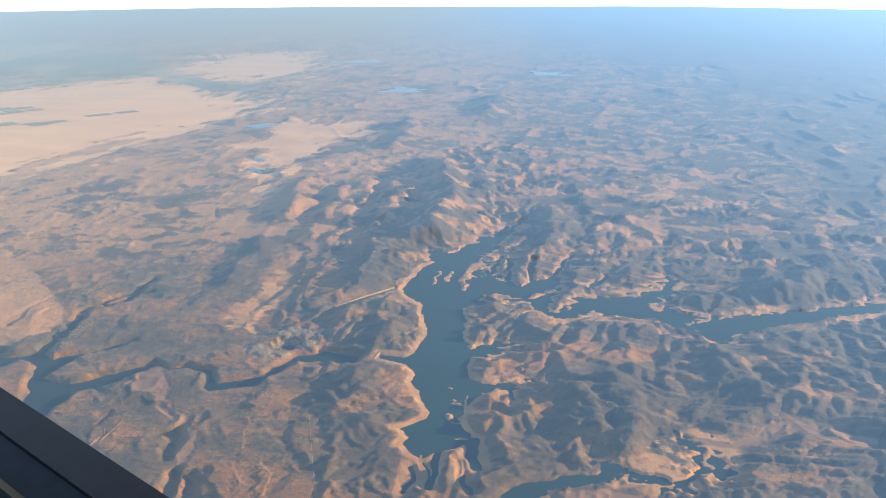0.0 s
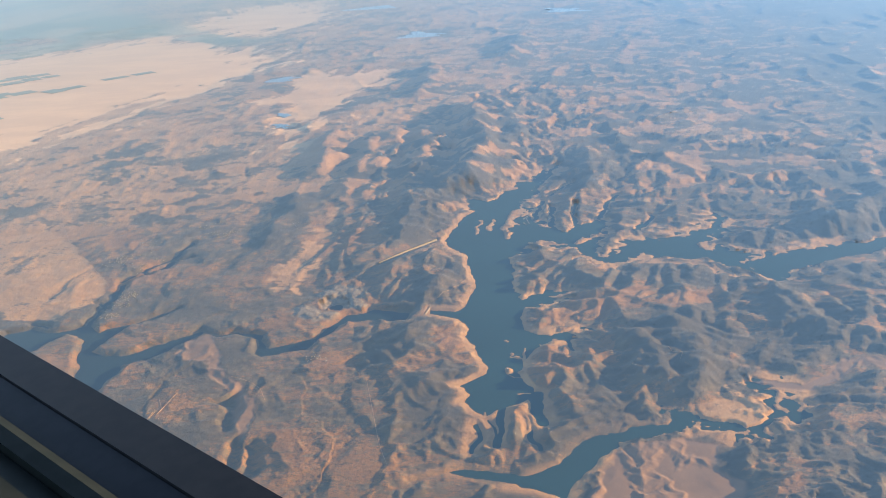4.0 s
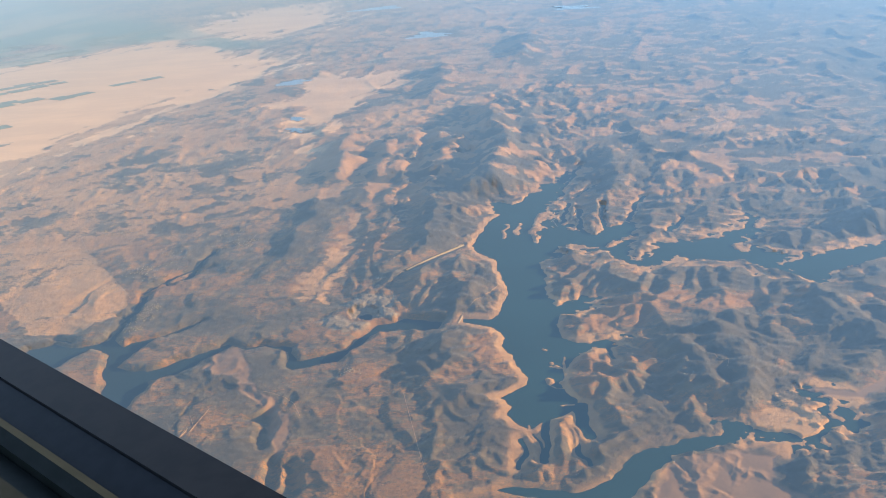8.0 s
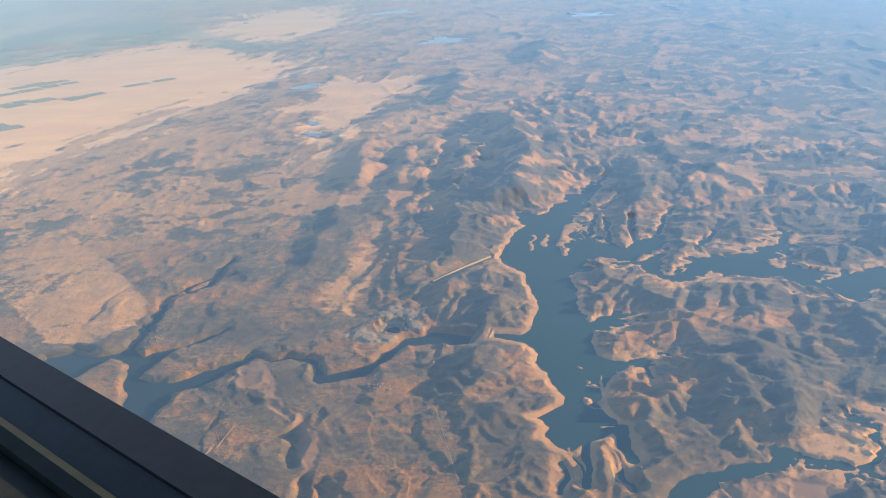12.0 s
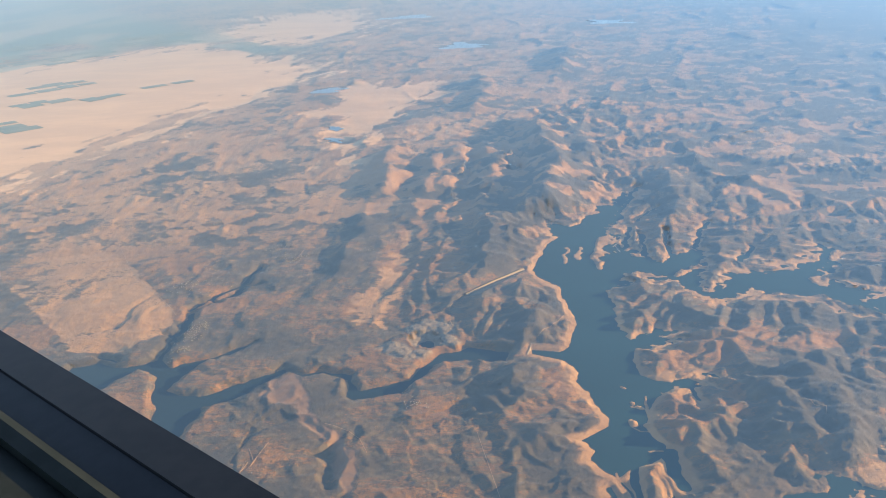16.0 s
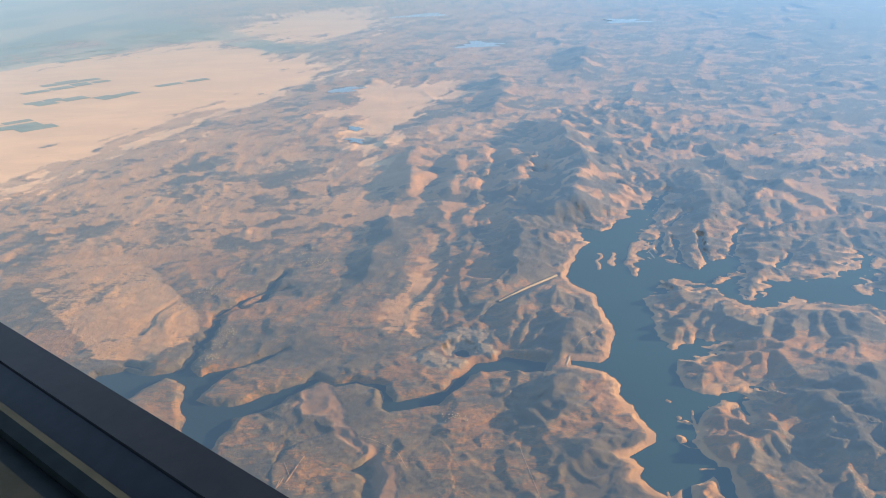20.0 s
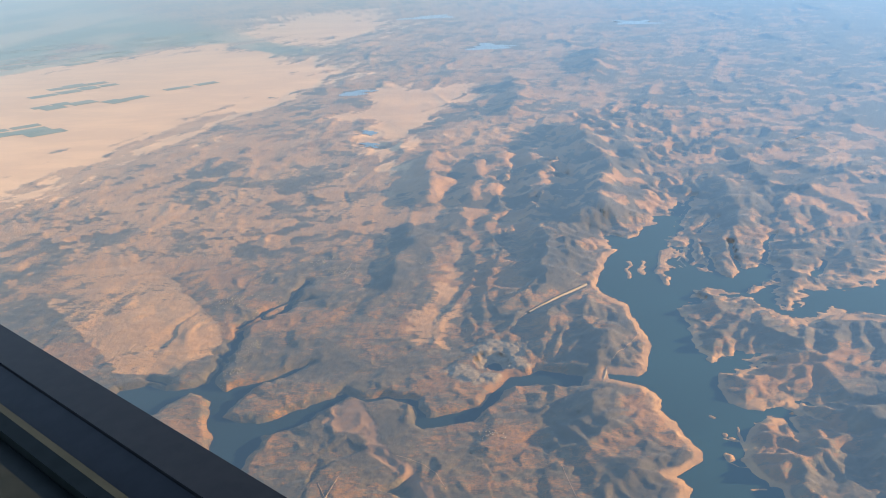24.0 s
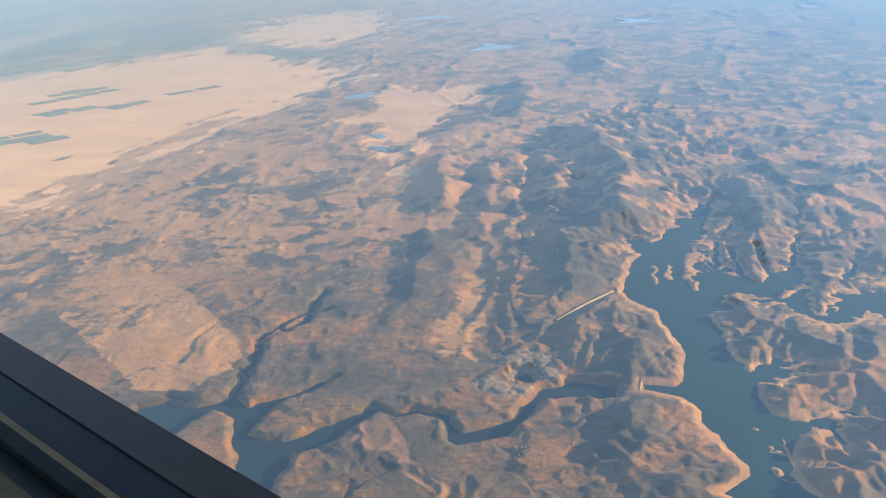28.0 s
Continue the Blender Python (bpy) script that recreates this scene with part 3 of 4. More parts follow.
def carve():
    """Heights and gathered rain (as a logarithm) on the grid, after many ages of rising ground and running water."""
    rng = np.random.default_rng(3)
    xs, ys = np.arange(*GRID_X, CELL), np.arange(*GRID_Y, CELL)
    x, y = np.meshgrid(xs, ys, indexing="ij")
    nx, ny = x.shape
    x, y = x.ravel(), y.ravel()
    lake, river = lake_distance(x, y), river_distance(x, y)
    along, across = x * 0.56 + y * 0.83, x * 0.83 - y * 0.56
    west = smooth(-8, 30, -(x - 122) * 0.96 + (y - 192) * 0.27)
    east = smooth(0, 260, across - 60)
    bend = (wave(x / 30, y / 30, 3) - 0.5) * 12 + (wave(x / 9, y / 9, 6) - 0.5) * 4
    strike = smooth(75, 25, across)                   # the rocks stand in belts west of the lake
    belts = 0.6 * crest(along / 44, (across + bend) / 10, 301) ** 1.6 + 0.6 * crest(along / 22, (across + bend) / 4.6, 302) ** 1.5
    lumps = wave(x / 11, y / 11, 303)
    rise = (0.25 + 1.1 * belts * (0.25 + 0.75 * strike) + 0.65 * lumps * (1 - 0.6 * strike)) * (1.0 - 0.30 * west)
    massif = massif_of(x, y)
    rise = rise * (0.58 - 0.30 * smooth(-5, -60, across)) + 0.045 * massif
    soft = np.minimum.reduce([to_line(x, y, w, True, 20) for w in (DRY_STRIP, DRY_HILL)])
    rise = rise * (0.25 + 0.75 * smooth(-3, 5, soft)) * (0.15 + 0.85 * smooth(-6, 10, to_line(x, y, PLATEAU, True))) * smooth(-5, 30, to_line(x, y, PLAIN, True))
    ground_level = 0.4 - 1.0 * west + 2.2 * east
    h = ground_level + 0.1 * rng.random(x.size)
    edge = np.zeros((nx, ny), bool)
    edge[:2], edge[-2:], edge[:, :2], edge[:, -2:] = True, True, True, True
    held = edge.ravel() | (lake < -0.5) | (river < -0.2)
    h = np.where(lake < -0.5, -1.2, np.where(river < -0.2, RIVER_LEVEL - 0.35, h))
    me = np.arange(x.size)
    steps = [(i, j) for i in (-1, 0, 1) for j in (-1, 0, 1) if i or j]
    inner = ~edge.ravel()
    # the first sheet climbs from the waters and the rim without a hollow
    done, front = held.copy(), me[held]
    while len(front):
        found = []
        for k in rng.permutation(8):
            other = np.clip(front + steps[k][0] * ny + steps[k][1], 0, x.size - 1)
            fresh, first = np.unique(other, return_index=True)
            take = ~done[fresh]
            fresh, first = fresh[take], first[take]
            done[fresh] = True
            h[fresh] = h[front[first]] + 0.05 * (0.1 + rng.random(len(fresh)))
            found.append(fresh)
        front = np.concatenate(found)
    ages = 30
    for age in range(ages):
        best, to = np.zeros(x.size), me.copy()
        for i, j in steps:
            other = me[inner] + i * ny + j
            lean = (i * 0.56 + j * 0.83) ** 2 / (i * i + j * j)
            fall = (h[inner] - h[other]) / math.hypot(i, j) * (0.75 + 0.5 * rng.random(other.size)) * (1 + 1.6 * strike[inner] * (lean - 0.5))
            more = fall > best[inner]
            at = me[inner][more]
            best[at], to[at] = fall[more], other[more]
        to[held] = me[held]
        depth, jump = (to != me).astype(np.int32), to.copy()
        for _ in range(13):
            depth, jump = depth + depth[jump], jump[jump]
        order = np.argsort(depth, kind="stable")
        cuts = np.searchsorted(depth[order], np.arange(depth.max() + 2))
        rain = np.ones(x.size)
        for k in range(len(cuts) - 2, 0, -1):
            of = order[cuts[k]:cuts[k + 1]]
            np.add.at(rain, to[of], rain[of])
        dt = 0.9
        flow = dt * 1.5 * rain ** 0.42
        flow[to == me] = 0.0
        h = np.where(held, h, h + dt * rise)
        for k in range(1, len(cuts) - 1):
            of = order[cuts[k]:cuts[k + 1]]
            h[of] = (h[of] + flow[of] * h[to[of]]) / (1 + flow[of])
        if age % 2:                                   # soil creeps down the slopes
            g = h.reshape(nx, ny)
            g[1:-1, 1:-1] += 0.10 * (g[2:, 1:-1] + g[:-2, 1:-1] + g[1:-1, 2:] + g[1:-1, :-2] - 4 * g[1:-1, 1:-1])
            h = g.ravel()
    # the whole country stays low: only hills and valleys rise from its own slow slopes
    g = h.reshape(nx, ny)
    wide, span = g.copy(), 9
    for _ in range(2):
        for axis in (0, 1):
            pad = [(span + 1, span) if k == axis else (0, 0) for k in (0, 1)]
            total = np.cumsum(np.pad(wide, pad, mode="edge"), axis=axis)
            wide = (np.take(total, np.arange(2 * span + 1, total.shape[axis]), axis) - np.take(total, np.arange(0, total.shape[axis] - 2 * span - 1), axis)) / (2 * span + 1)
    free = smooth(1.5, 11, np.minimum(lake, river)).reshape(nx, ny)
    swell = (0.8 * wave(x / 13, y / 10, 305) + 0.5 * wave(x / 5.5, y / 5.5, 306) + 0.2 * wave(x / 2.8, y / 2.8, 307)) * (1 - 0.55 * west)
    wanted = (ground_level - 0.25 * strike + swell + 1.1 * strike * (1 - 0.55 * smooth(-5, -60, across)) * smooth(200, 250, y) * crest(along / 75, (across + bend) / 7.5, 308) ** 1.6 + (0.95 - 0.25 * west) * massif).reshape(nx, ny)
    calm = (1 - 0.55 * smooth(0.4, 2.2, massif) - 0.35 * smooth(0, -60, across) + 0.25 * smooth(30, 60, across)).reshape(nx, ny)
    h = g + free * (wanted - wide + (calm - 1) * (g - wide))
    return h.reshape(nx, ny).astype(np.float32), np.log(rain).reshape(nx, ny).astype(np.float32)


def from_grid(grid, x, y):
    """The grid's values at the places, by cubic curves between its points."""
    u = np.clip((x - GRID_X[0]) / CELL, 1.001, grid.shape[0] - 3.001)
    v = np.clip((y - GRID_Y[0]) / CELL, 1.001, grid.shape[1] - 3.001)
    i, j = u.astype(np.int64), v.astype(np.int64)
    u, v = u - i, v - j

    def weights(t):
        return ((1 - t) ** 3 / 6, (3 * t ** 3 - 6 * t ** 2 + 4) / 6, (-3 * t ** 3 + 3 * t ** 2 + 3 * t + 1) / 6, t ** 3 / 6)

    total = 0.0
    wv = weights(v)
    for a, wa in enumerate(weights(u)):
        total = total + wa * sum(wb * grid[i + a - 1, j + b - 1] for b, wb in enumerate(wv))
    return total


WORN, RAIN = carve()



def land(x, y, wanted=False):
    """Height of the land over the round earth; with wanted, what covers it as well."""
    x, y = np.asarray(x, float), np.asarray(y, float)
    along, across = x * 0.58 + y * 0.81, x * 0.81 - y * 0.58
    bend = (wave(x / 40, y / 40, 3) - 0.5) * 22
    reach = np.hypot(x, y)
    bx, by = shaken(x / 4, y / 4, 1.0, 60)
    bx, by = bx * 4, by * 4
    plain = np.minimum(to_line(bx, by, PLAIN, True), to_line(bx, by, PLAIN_FAR, True))
    lx, ly = shaken(x, y, 0.7, 64)
    plateau = to_line(bx, by, PLATEAU, True)
    west = smooth(-8, 30, -(x - 122) * 0.96 + (y - 192) * 0.27)
    # relief
    rough = 1.15 - 0.33 * west
    soft = np.minimum.reduce([to_line(lx, ly, w, True) for w in (DRY_STRIP, DRY_HILL)])
    rough = rough * (0.75 + 0.25 * smooth(-3, 4, soft))
    rough = rough * smooth(-2, 30, plain) * (0.25 + 0.75 * smooth(-6, 10, plateau))
    wx, wy = x + (wave(x / 13, y / 13, 14) - 0.5) * 6, y + (wave(x / 13, y / 13, 15) - 0.5) * 6
    walong, wacross = wx * 0.58 + wy * 0.81, wx * 0.81 - wy * 0.58
    coarse = np.maximum(reach, 90) * np.where(reach > 1000, 0.018, np.where(reach > 330, 0.0035, 0.0019))
    behind = np.abs((np.arctan2(x, y) - 0.514 + math.pi) % (2 * math.pi) - math.pi) > 0.70
    coarse = np.where(reach < 88, 3.0, np.where(behind, reach * 0.07, coarse))
    hills = 0.6 * crest(along / 46 + 3, (across + bend) / 17, 1) ** 1.5 * smooth(1.5, 4, 17 / coarse)
    wx, wy = wx + (wave(x / 3.4, y / 3.4, 16) - 0.5) * 1.8, wy + (wave(x / 3.4, y / 3.4, 17) - 0.5) * 1.8
    walong, wacross = wx * 0.58 + wy * 0.81, wx * 0.81 - wy * 0.58
    held = 1.0
    for size, tall, turn, seed in ((9.5, 1.10, 0.0, 201), (4.4, 0.58, 0.4, 202), (2.1, 0.36, -0.5, 203), (1.05, 0.22, 0.8, 204), (0.55, 0.09, -0.3, 205)):
        c, s = math.cos(turn), math.sin(turn)
        e = crest((walong * c - wacross * s) / (size * 1.5), (walong * s + wacross * c) / size, seed) ** 1.4
        hills += tall * e * held * smooth(1.5, 4, size / coarse)
        held = np.clip(0.35 + 1.1 * e, 0, 1)
    hills += 0.70 * eroded(walong / 1.4, wacross, 6.0, 4, 140, coarse) * smooth(420, 240, reach)
    hills = hills * (0.50 + 0.50 * smooth(600, 260, reach))
    farther = smooth(270, 360, reach) * smooth(1500, 900, reach)
    hills += farther * (1 - west) * (1.0 * crest(along / 40 + 5, (across + bend) / 19, 8) ** 2 + 0.3 * crest(along / 13, across / 7.5, 19) ** 1.5 * smooth(1.5, 4, 7.5 / coarse))
    swx, swy = x * 0.76 + y * 0.65, x * 0.65 - y * 0.76 + (wave(x / 15, y / 15, 18) - 0.5) * 7
    hills += west * farther * (0.75 * crest(swx / 20, swy / 4.2, 9) ** 2 * smooth(1.5, 4, 4.2 / coarse) - 0.30 * hills + 0.55 * crest(swx / 34, swy / 11, 10) ** 2)
    hills += 0.10 * crest(x / 1.25, y / 1.25, 7) * smooth(1.5, 4, 1.25 / coarse)
    hills = hills * rough
    massif = massif_of(x, y)
    hills = hills * (1 - 0.5 * smooth(0.4, 2.0, massif)) + massif
    east = smooth(0, 260, across - 60)
    base = 0.5 - 1.3 * west * (1 - farther) + 3.0 * east - 1.2 * smooth(10, -20, plain)
    raw = base + hills - 1.05
    # the worn hills take over near the lakes
    inside = smooth(2, 22, np.minimum.reduce([x - GRID_X[0], GRID_X[1] - x, y - GRID_Y[0], GRID_Y[1] - y]))
    grain = (0.16 + 0.10 * smooth(20, 50, across)) * (crest(wx / 1.5, wy / 1.1, 204) - 0.5) * smooth(1.5, 4, 1.1 / coarse) + 0.07 * (crest(wx / 0.6, wy / 0.6, 205) - 0.5) * smooth(1.5, 4, 0.6 / coarse)
    worn = from_grid(WORN, x, y)
    raw = raw * (1 - inside) + (worn + grain * np.clip(rough, 0.2, 1)) * inside
    creek = inside * smooth(3.0, 6.0, from_grid(RAIN, x, y))
    # waters
    lake, river = lake_distance(x, y), river_distance(x, y)
    mud = np.minimum(to_line(lx, ly, MUD_FLAT, True) + 0.5, to_line(lx, ly, MUD_BAND, False) - 1.8)
    raw = raw * smooth(-1, 6, mud) + 0.12 * (1 - smooth(-1, 6, mud))
    level = np.minimum(to_line(lx, ly, DRY_FIELD, True), to_line(lx, ly, PALE_FLAT, True))
    raw = raw * smooth(-1, 5, level) + 0.35 * (1 - smooth(-1, 5, level))
    brown = to_line(lx, ly, BROWN_FLAT, True)
    raw = raw * smooth(-1, 5, brown) - 0.6 * (1 - smooth(-1, 5, brown))

    def basin(h, level, d, reach_out, bank, bays=0.0):
        t = smooth(0, reach_out, d)
        over = h - level
        shore = level + bank * np.minimum(d, 5) * (1 - 0.7 * t) * (1 - bays) + np.where(over < 0.1, over * bays + 0.1 * (1 - bays), over) * t
        return np.where(d > 0, np.where(d < reach_out, shore, np.maximum(h, shore)), level + np.maximum(0.45 * d, -1.2))

    raw = np.maximum(raw, RIVER_LEVEL + 0.2 + 0.45 * hills)
    h = np.where(river < 14, basin(raw, RIVER_LEVEL, river, 2.0, 0.16), raw)
    bays = drowned(x, y, river)
    floor = LAKE_LEVEL + 0.15 - 1.3 * np.maximum(smooth(7, 36, lake), bays)
    rim = np.where(lake < 30, basin(np.maximum(h, floor), LAKE_LEVEL, lake, 3.0 - 1.8 * bays, 0.20, bays), h)
    share = smooth(-3.5, 2.5, river - lake)
    h = h * (1 - share) + rim * share
    for px, py, pw, pd in PONDS:
        near = np.hypot((x - px) / pw, (y - py) / pd)
        h = np.where(near < 1.8, h * smooth(1.2, 1.8, near) - 0.4 * (1 - smooth(1.2, 1.8, near)), h)
    for line, w, level in LOW:
        h = np.minimum(h, level + np.maximum(to_line(x, y, line, False) - w, 0) * 0.38)
    # quarry steps
    qx, qy = x + (wave(x / 1.4, y / 1.4, 28) - 0.5) * 1.6, y + (wave(x / 1.4, y / 1.4, 29) - 0.5) * 1.6
    pit = np.hypot(qx - QUARRY[0], (qy - QUARRY[1]) * 0.8)
    h = np.where(pit < 4.0, np.minimum(h, -1.35 + 0.16 * np.floor(np.maximum(pit - 1.2, 0) * 2.6)), h)
    heaps = np.minimum.reduce([np.hypot(qx - a, (qy - b) * 0.8) / r for a, b, r in HEAPS])
    h = np.where(pit > 3.0, h * (0.35 + 0.65 * smooth(0.5, 1.2, heaps)) + 0.18 * np.floor(smooth(1, 0.3, heaps) * 2.99), h)
    if not wanted:
        return h
    cover = 0.60 + 0.50 * (wave(x / 34, y / 34, 21) - 0.5) + 0.45 * (wave(x / 11, y / 11, 22) - 0.5)
    cover += (0.12 + 0.35 * (wave(swx / 9, swy / 2.2, 94) - 0.5) + 0.30 * (wave(swx / 3.5, swy / 1.1, 95) - 0.5)) * west * smooth(225, 290, reach)
    cover += 0.12 * smooth(10, 40, across) * smooth(225, 260, reach)
    cover += -0.10 * west * (1 - farther) + 0.24 * smooth(20, 170, across - 20) - 0.12 * west * smooth(220, 320, reach) * smooth(220, 100, x) + 0.16 * smooth(10, 60, across) * smooth(330, 260, reach)
    cover += 0.30 * creek * smooth(4.0, 5.0, lake) + (0.0 + 0.9 * (wave(x / 8, y / 6, 38) - 0.5) + 0.5 * (wave(x / 3, y / 2.4, 39) - 0.5)) * smooth(28, 60, across) * smooth(330, 240, reach) + 0.04 * west
    wooded = np.zeros(x.shape)
    for line, w in WOODED:
        wooded = np.maximum(wooded, np.exp(-(to_line(x, y, line, False, 40) / w) ** 2))
    cover += 0.36 * wooded
    ragged = (wave(x / 9, y / 5, 23) - 0.5) * 16 + (wave(x / 3, y / 2, 24) - 0.5) * 7
    streaks = 0.45 * wave(swx / 46, swy / 11, 91) + 0.35 * wave(swx / 15, swy / 4.5, 92) + 0.20 * wave(swx / 5, swy / 1.8, 93)
    dry = np.maximum(smooth(-0.05, 0.06, streaks - 0.46 - plain / 110), 0.75 * smooth(-0.04, 0.05, streaks - 0.5 - plateau / 55))
    dry = np.maximum(dry, smooth(250, 400, reach) * smooth(45, -30, across) * np.clip(1.3 * streaks - 0.45, 0, 0.32)) * (1 - 0.8 * wooded)
    dry = np.maximum(dry, 0.45 * smooth(45, 0, plain + ragged * 1.6) * smooth(0.35, 0.6, wave(swx / 16, swy / 5, 37) + 0.3 * smooth(150, 40, x)))
    frayed = (wave(x / 4, y / 4, 35) - 0.5) * 5 + (wave(x / 1.5, y / 1.5, 36) - 0.5) * 3
    for patch, much, fray in ((DRY_STRIP, 0.30, 1.0), (DRY_HILL, 0.30, 0.3), (DRY_EAST, 0.30, 1.0), (DRY_FIELD, 0.34, 1.0)):
        dry = np.maximum(dry, much * smooth(1.0 * fray, -1.5 * fray, to_line(lx, ly, patch, True) + frayed * fray))
    fx, fy = shaken(x, y, 1.2, 80)
    open_land = 0.26 * wave(fx / 24, fy / 20, 84) + 0.36 * wave(fx / 9, fy / 7.5, 85) + 0.26 * wave(fx / 3.6, fy / 3.6, 86) + 0.12 * wave(fx / 1.7, fy / 1.7, 87)
    open_land = smooth(0.51, 0.545, open_land - 0.13 * smooth(60, 300, across) + 0.05 * smooth(60, -40, across)) * np.maximum(farther, 0.40 * (1 - west))
    cover += open_land * (-0.42 - 0.10 * (1 - farther)) * (1 - 0.55 * west) + farther * (1 - open_land) * (0.30 - 0.10 * west)
    dry = np.maximum(dry, (0.14 + 0.10 * west) * open_land * farther)
    cover += 0.16 * smooth(120, 320, across) * farther
    cover = np.clip(cover - 0.13 * smooth(240, 420, reach) * smooth(160, 40, across) - 1.2 * dry, 0, 1)
    farm = smooth(690, 760, y + (wave(x / 60, y / 60, 25) - 0.5) * 80) * smooth(1, 6, plain) * smooth(330, 250, x) * smooth(0.30, 0.45, wave(x / 55, y / 40, 26) + 0.25)
    bare = smooth(0.60 - 0.14 * bays, 0.36 - 0.10 * bays, h + (wave(x / 3, y / 3, 27) - 0.5) * 0.25) * smooth(3.4 + 5 * bays, 1.5 + 4 * bays, lake)
    bare = bare * (1 - 0.85 * smooth(112, 115, y) * smooth(128, 121, y) * smooth(143, 136, x))      # less bare soil on the north bank of the south arm
    mudded = np.maximum(smooth(0.5, -0.8, mud), smooth(0.3, -1.0, brown))
    quarry = np.maximum(smooth(4.2, 3.6, pit), smooth(1.05, 0.85, heaps)) * smooth(0.5, 1.2, river)
    return h, {"cover": cover, "dry": dry, "farm": farm, "bare": bare, "mud": mudded, "quarry": quarry}


def drop(x, y):
    return -(x * x + y * y) / (2 * EARTH)


def on_land(x, y):
    """Heights of the ground at the places, the planet's roundness included."""
    x, y = np.asarray(x, float), np.asarray(y, float)
    return land(x, y) + drop(x, y)


def mesh_of(name, verts, faces, material, flat=False):
    data = bpy.data.meshes.new(name)
    verts = np.asarray(verts, np.float32)
    faces = np.asarray(faces, np.int32)
    count, sides = faces.shape
    data.vertices.add(len(verts)), data.loops.add(count * sides), data.polygons.add(count)
    data.vertices.foreach_set("co", verts.ravel())
    data.loops.foreach_set("vertex_index", faces.ravel())
    data.polygons.foreach_set("loop_start", np.arange(0, count * sides, sides, dtype=np.int32))
    data.polygons.foreach_set("use_smooth", np.full(count, not flat))
    data.materials.append(material)
    data.update(calc_edges=True)
    return data


def build_ground():
    """One sheet to the horizon: rings and spokes, closer together where the flight looks."""
    rings = np.concatenate([[0.0], np.linspace(4, 87, 36), np.geomspace(90, 330, 620), np.geomspace(331, 1000, 300), np.geomspace(1008, 4700, 90)])
    spokes = np.radians(np.concatenate([np.arange(-9, 68, 0.075), np.arange(68, 351, 4.0)]))
    r, a = np.meshgrid(rings, spokes, indexing="ij")
    x, y = r * np.sin(a), r * np.cos(a)
    h, covers = land(x.ravel(), y.ravel(), True)
    z = h + drop(x.ravel(), y.ravel())
    i, j = np.meshgrid(np.arange(len(rings) - 1), np.arange(len(spokes)), indexing="ij")
    k = (j + 1) % len(spokes)
    m = len(spokes)
    faces = np.stack([i * m + j, (i + 1) * m + j, (i + 1) * m + k, i * m + k], -1).reshape(-1, 4)[:, ::-1]
    data = mesh_of("ground", np.stack([x.ravel(), y.ravel(), z], 1), faces, LAND)
    for name, values in covers.items():
        data.attributes.new(name, "FLOAT", "POINT").data.foreach_set("value", values.astype(np.float32))
    return tagged(new("ground", data), "dry tan foothills with oak woodland and bare lake shores", "landscape", kind="structure")


def lake_water(x, y):
    lake = lake_distance(x, y)
    return np.where(drowned(x, y, river_distance(x, y)) > 0.3, lake - 6.5, lake)


def build_water(name, label, distance, level, box, material, cell=0.8):
    xs, ys = np.arange(box[0], box[1], cell), np.arange(box[2], box[3], cell)
    x, y = np.meshgrid(xs, ys, indexing="ij")
    wet = distance(x.ravel() + cell / 2, y.ravel() + cell / 2).reshape(x.shape)[:-1, :-1] < 1.2
    i, j = np.nonzero(wet)
    m = len(ys)
    faces = np.stack([i * m + j, (i + 1) * m + j, (i + 1) * m + j + 1, i * m + j + 1], 1)
    used, back_to = np.unique(faces, return_inverse=True)
    verts = np.stack([x.ravel(), y.ravel(), level + drop(x.ravel(), y.ravel())], 1)[used]
    return tagged(new(name, mesh_of(name, verts, back_to.reshape(-1, 4), material)), label, "water", kind="structure")


ground = build_ground()
build_water("water", "calm dark blue reservoir with many arms", lake_water, LAKE_LEVEL, (70, 290, 90, 295), WATER)
build_water("water", "dark blue river and lake below the dam", river_distance, RIVER_LEVEL, (20, 130, 180, 295), RIVER_WATER)


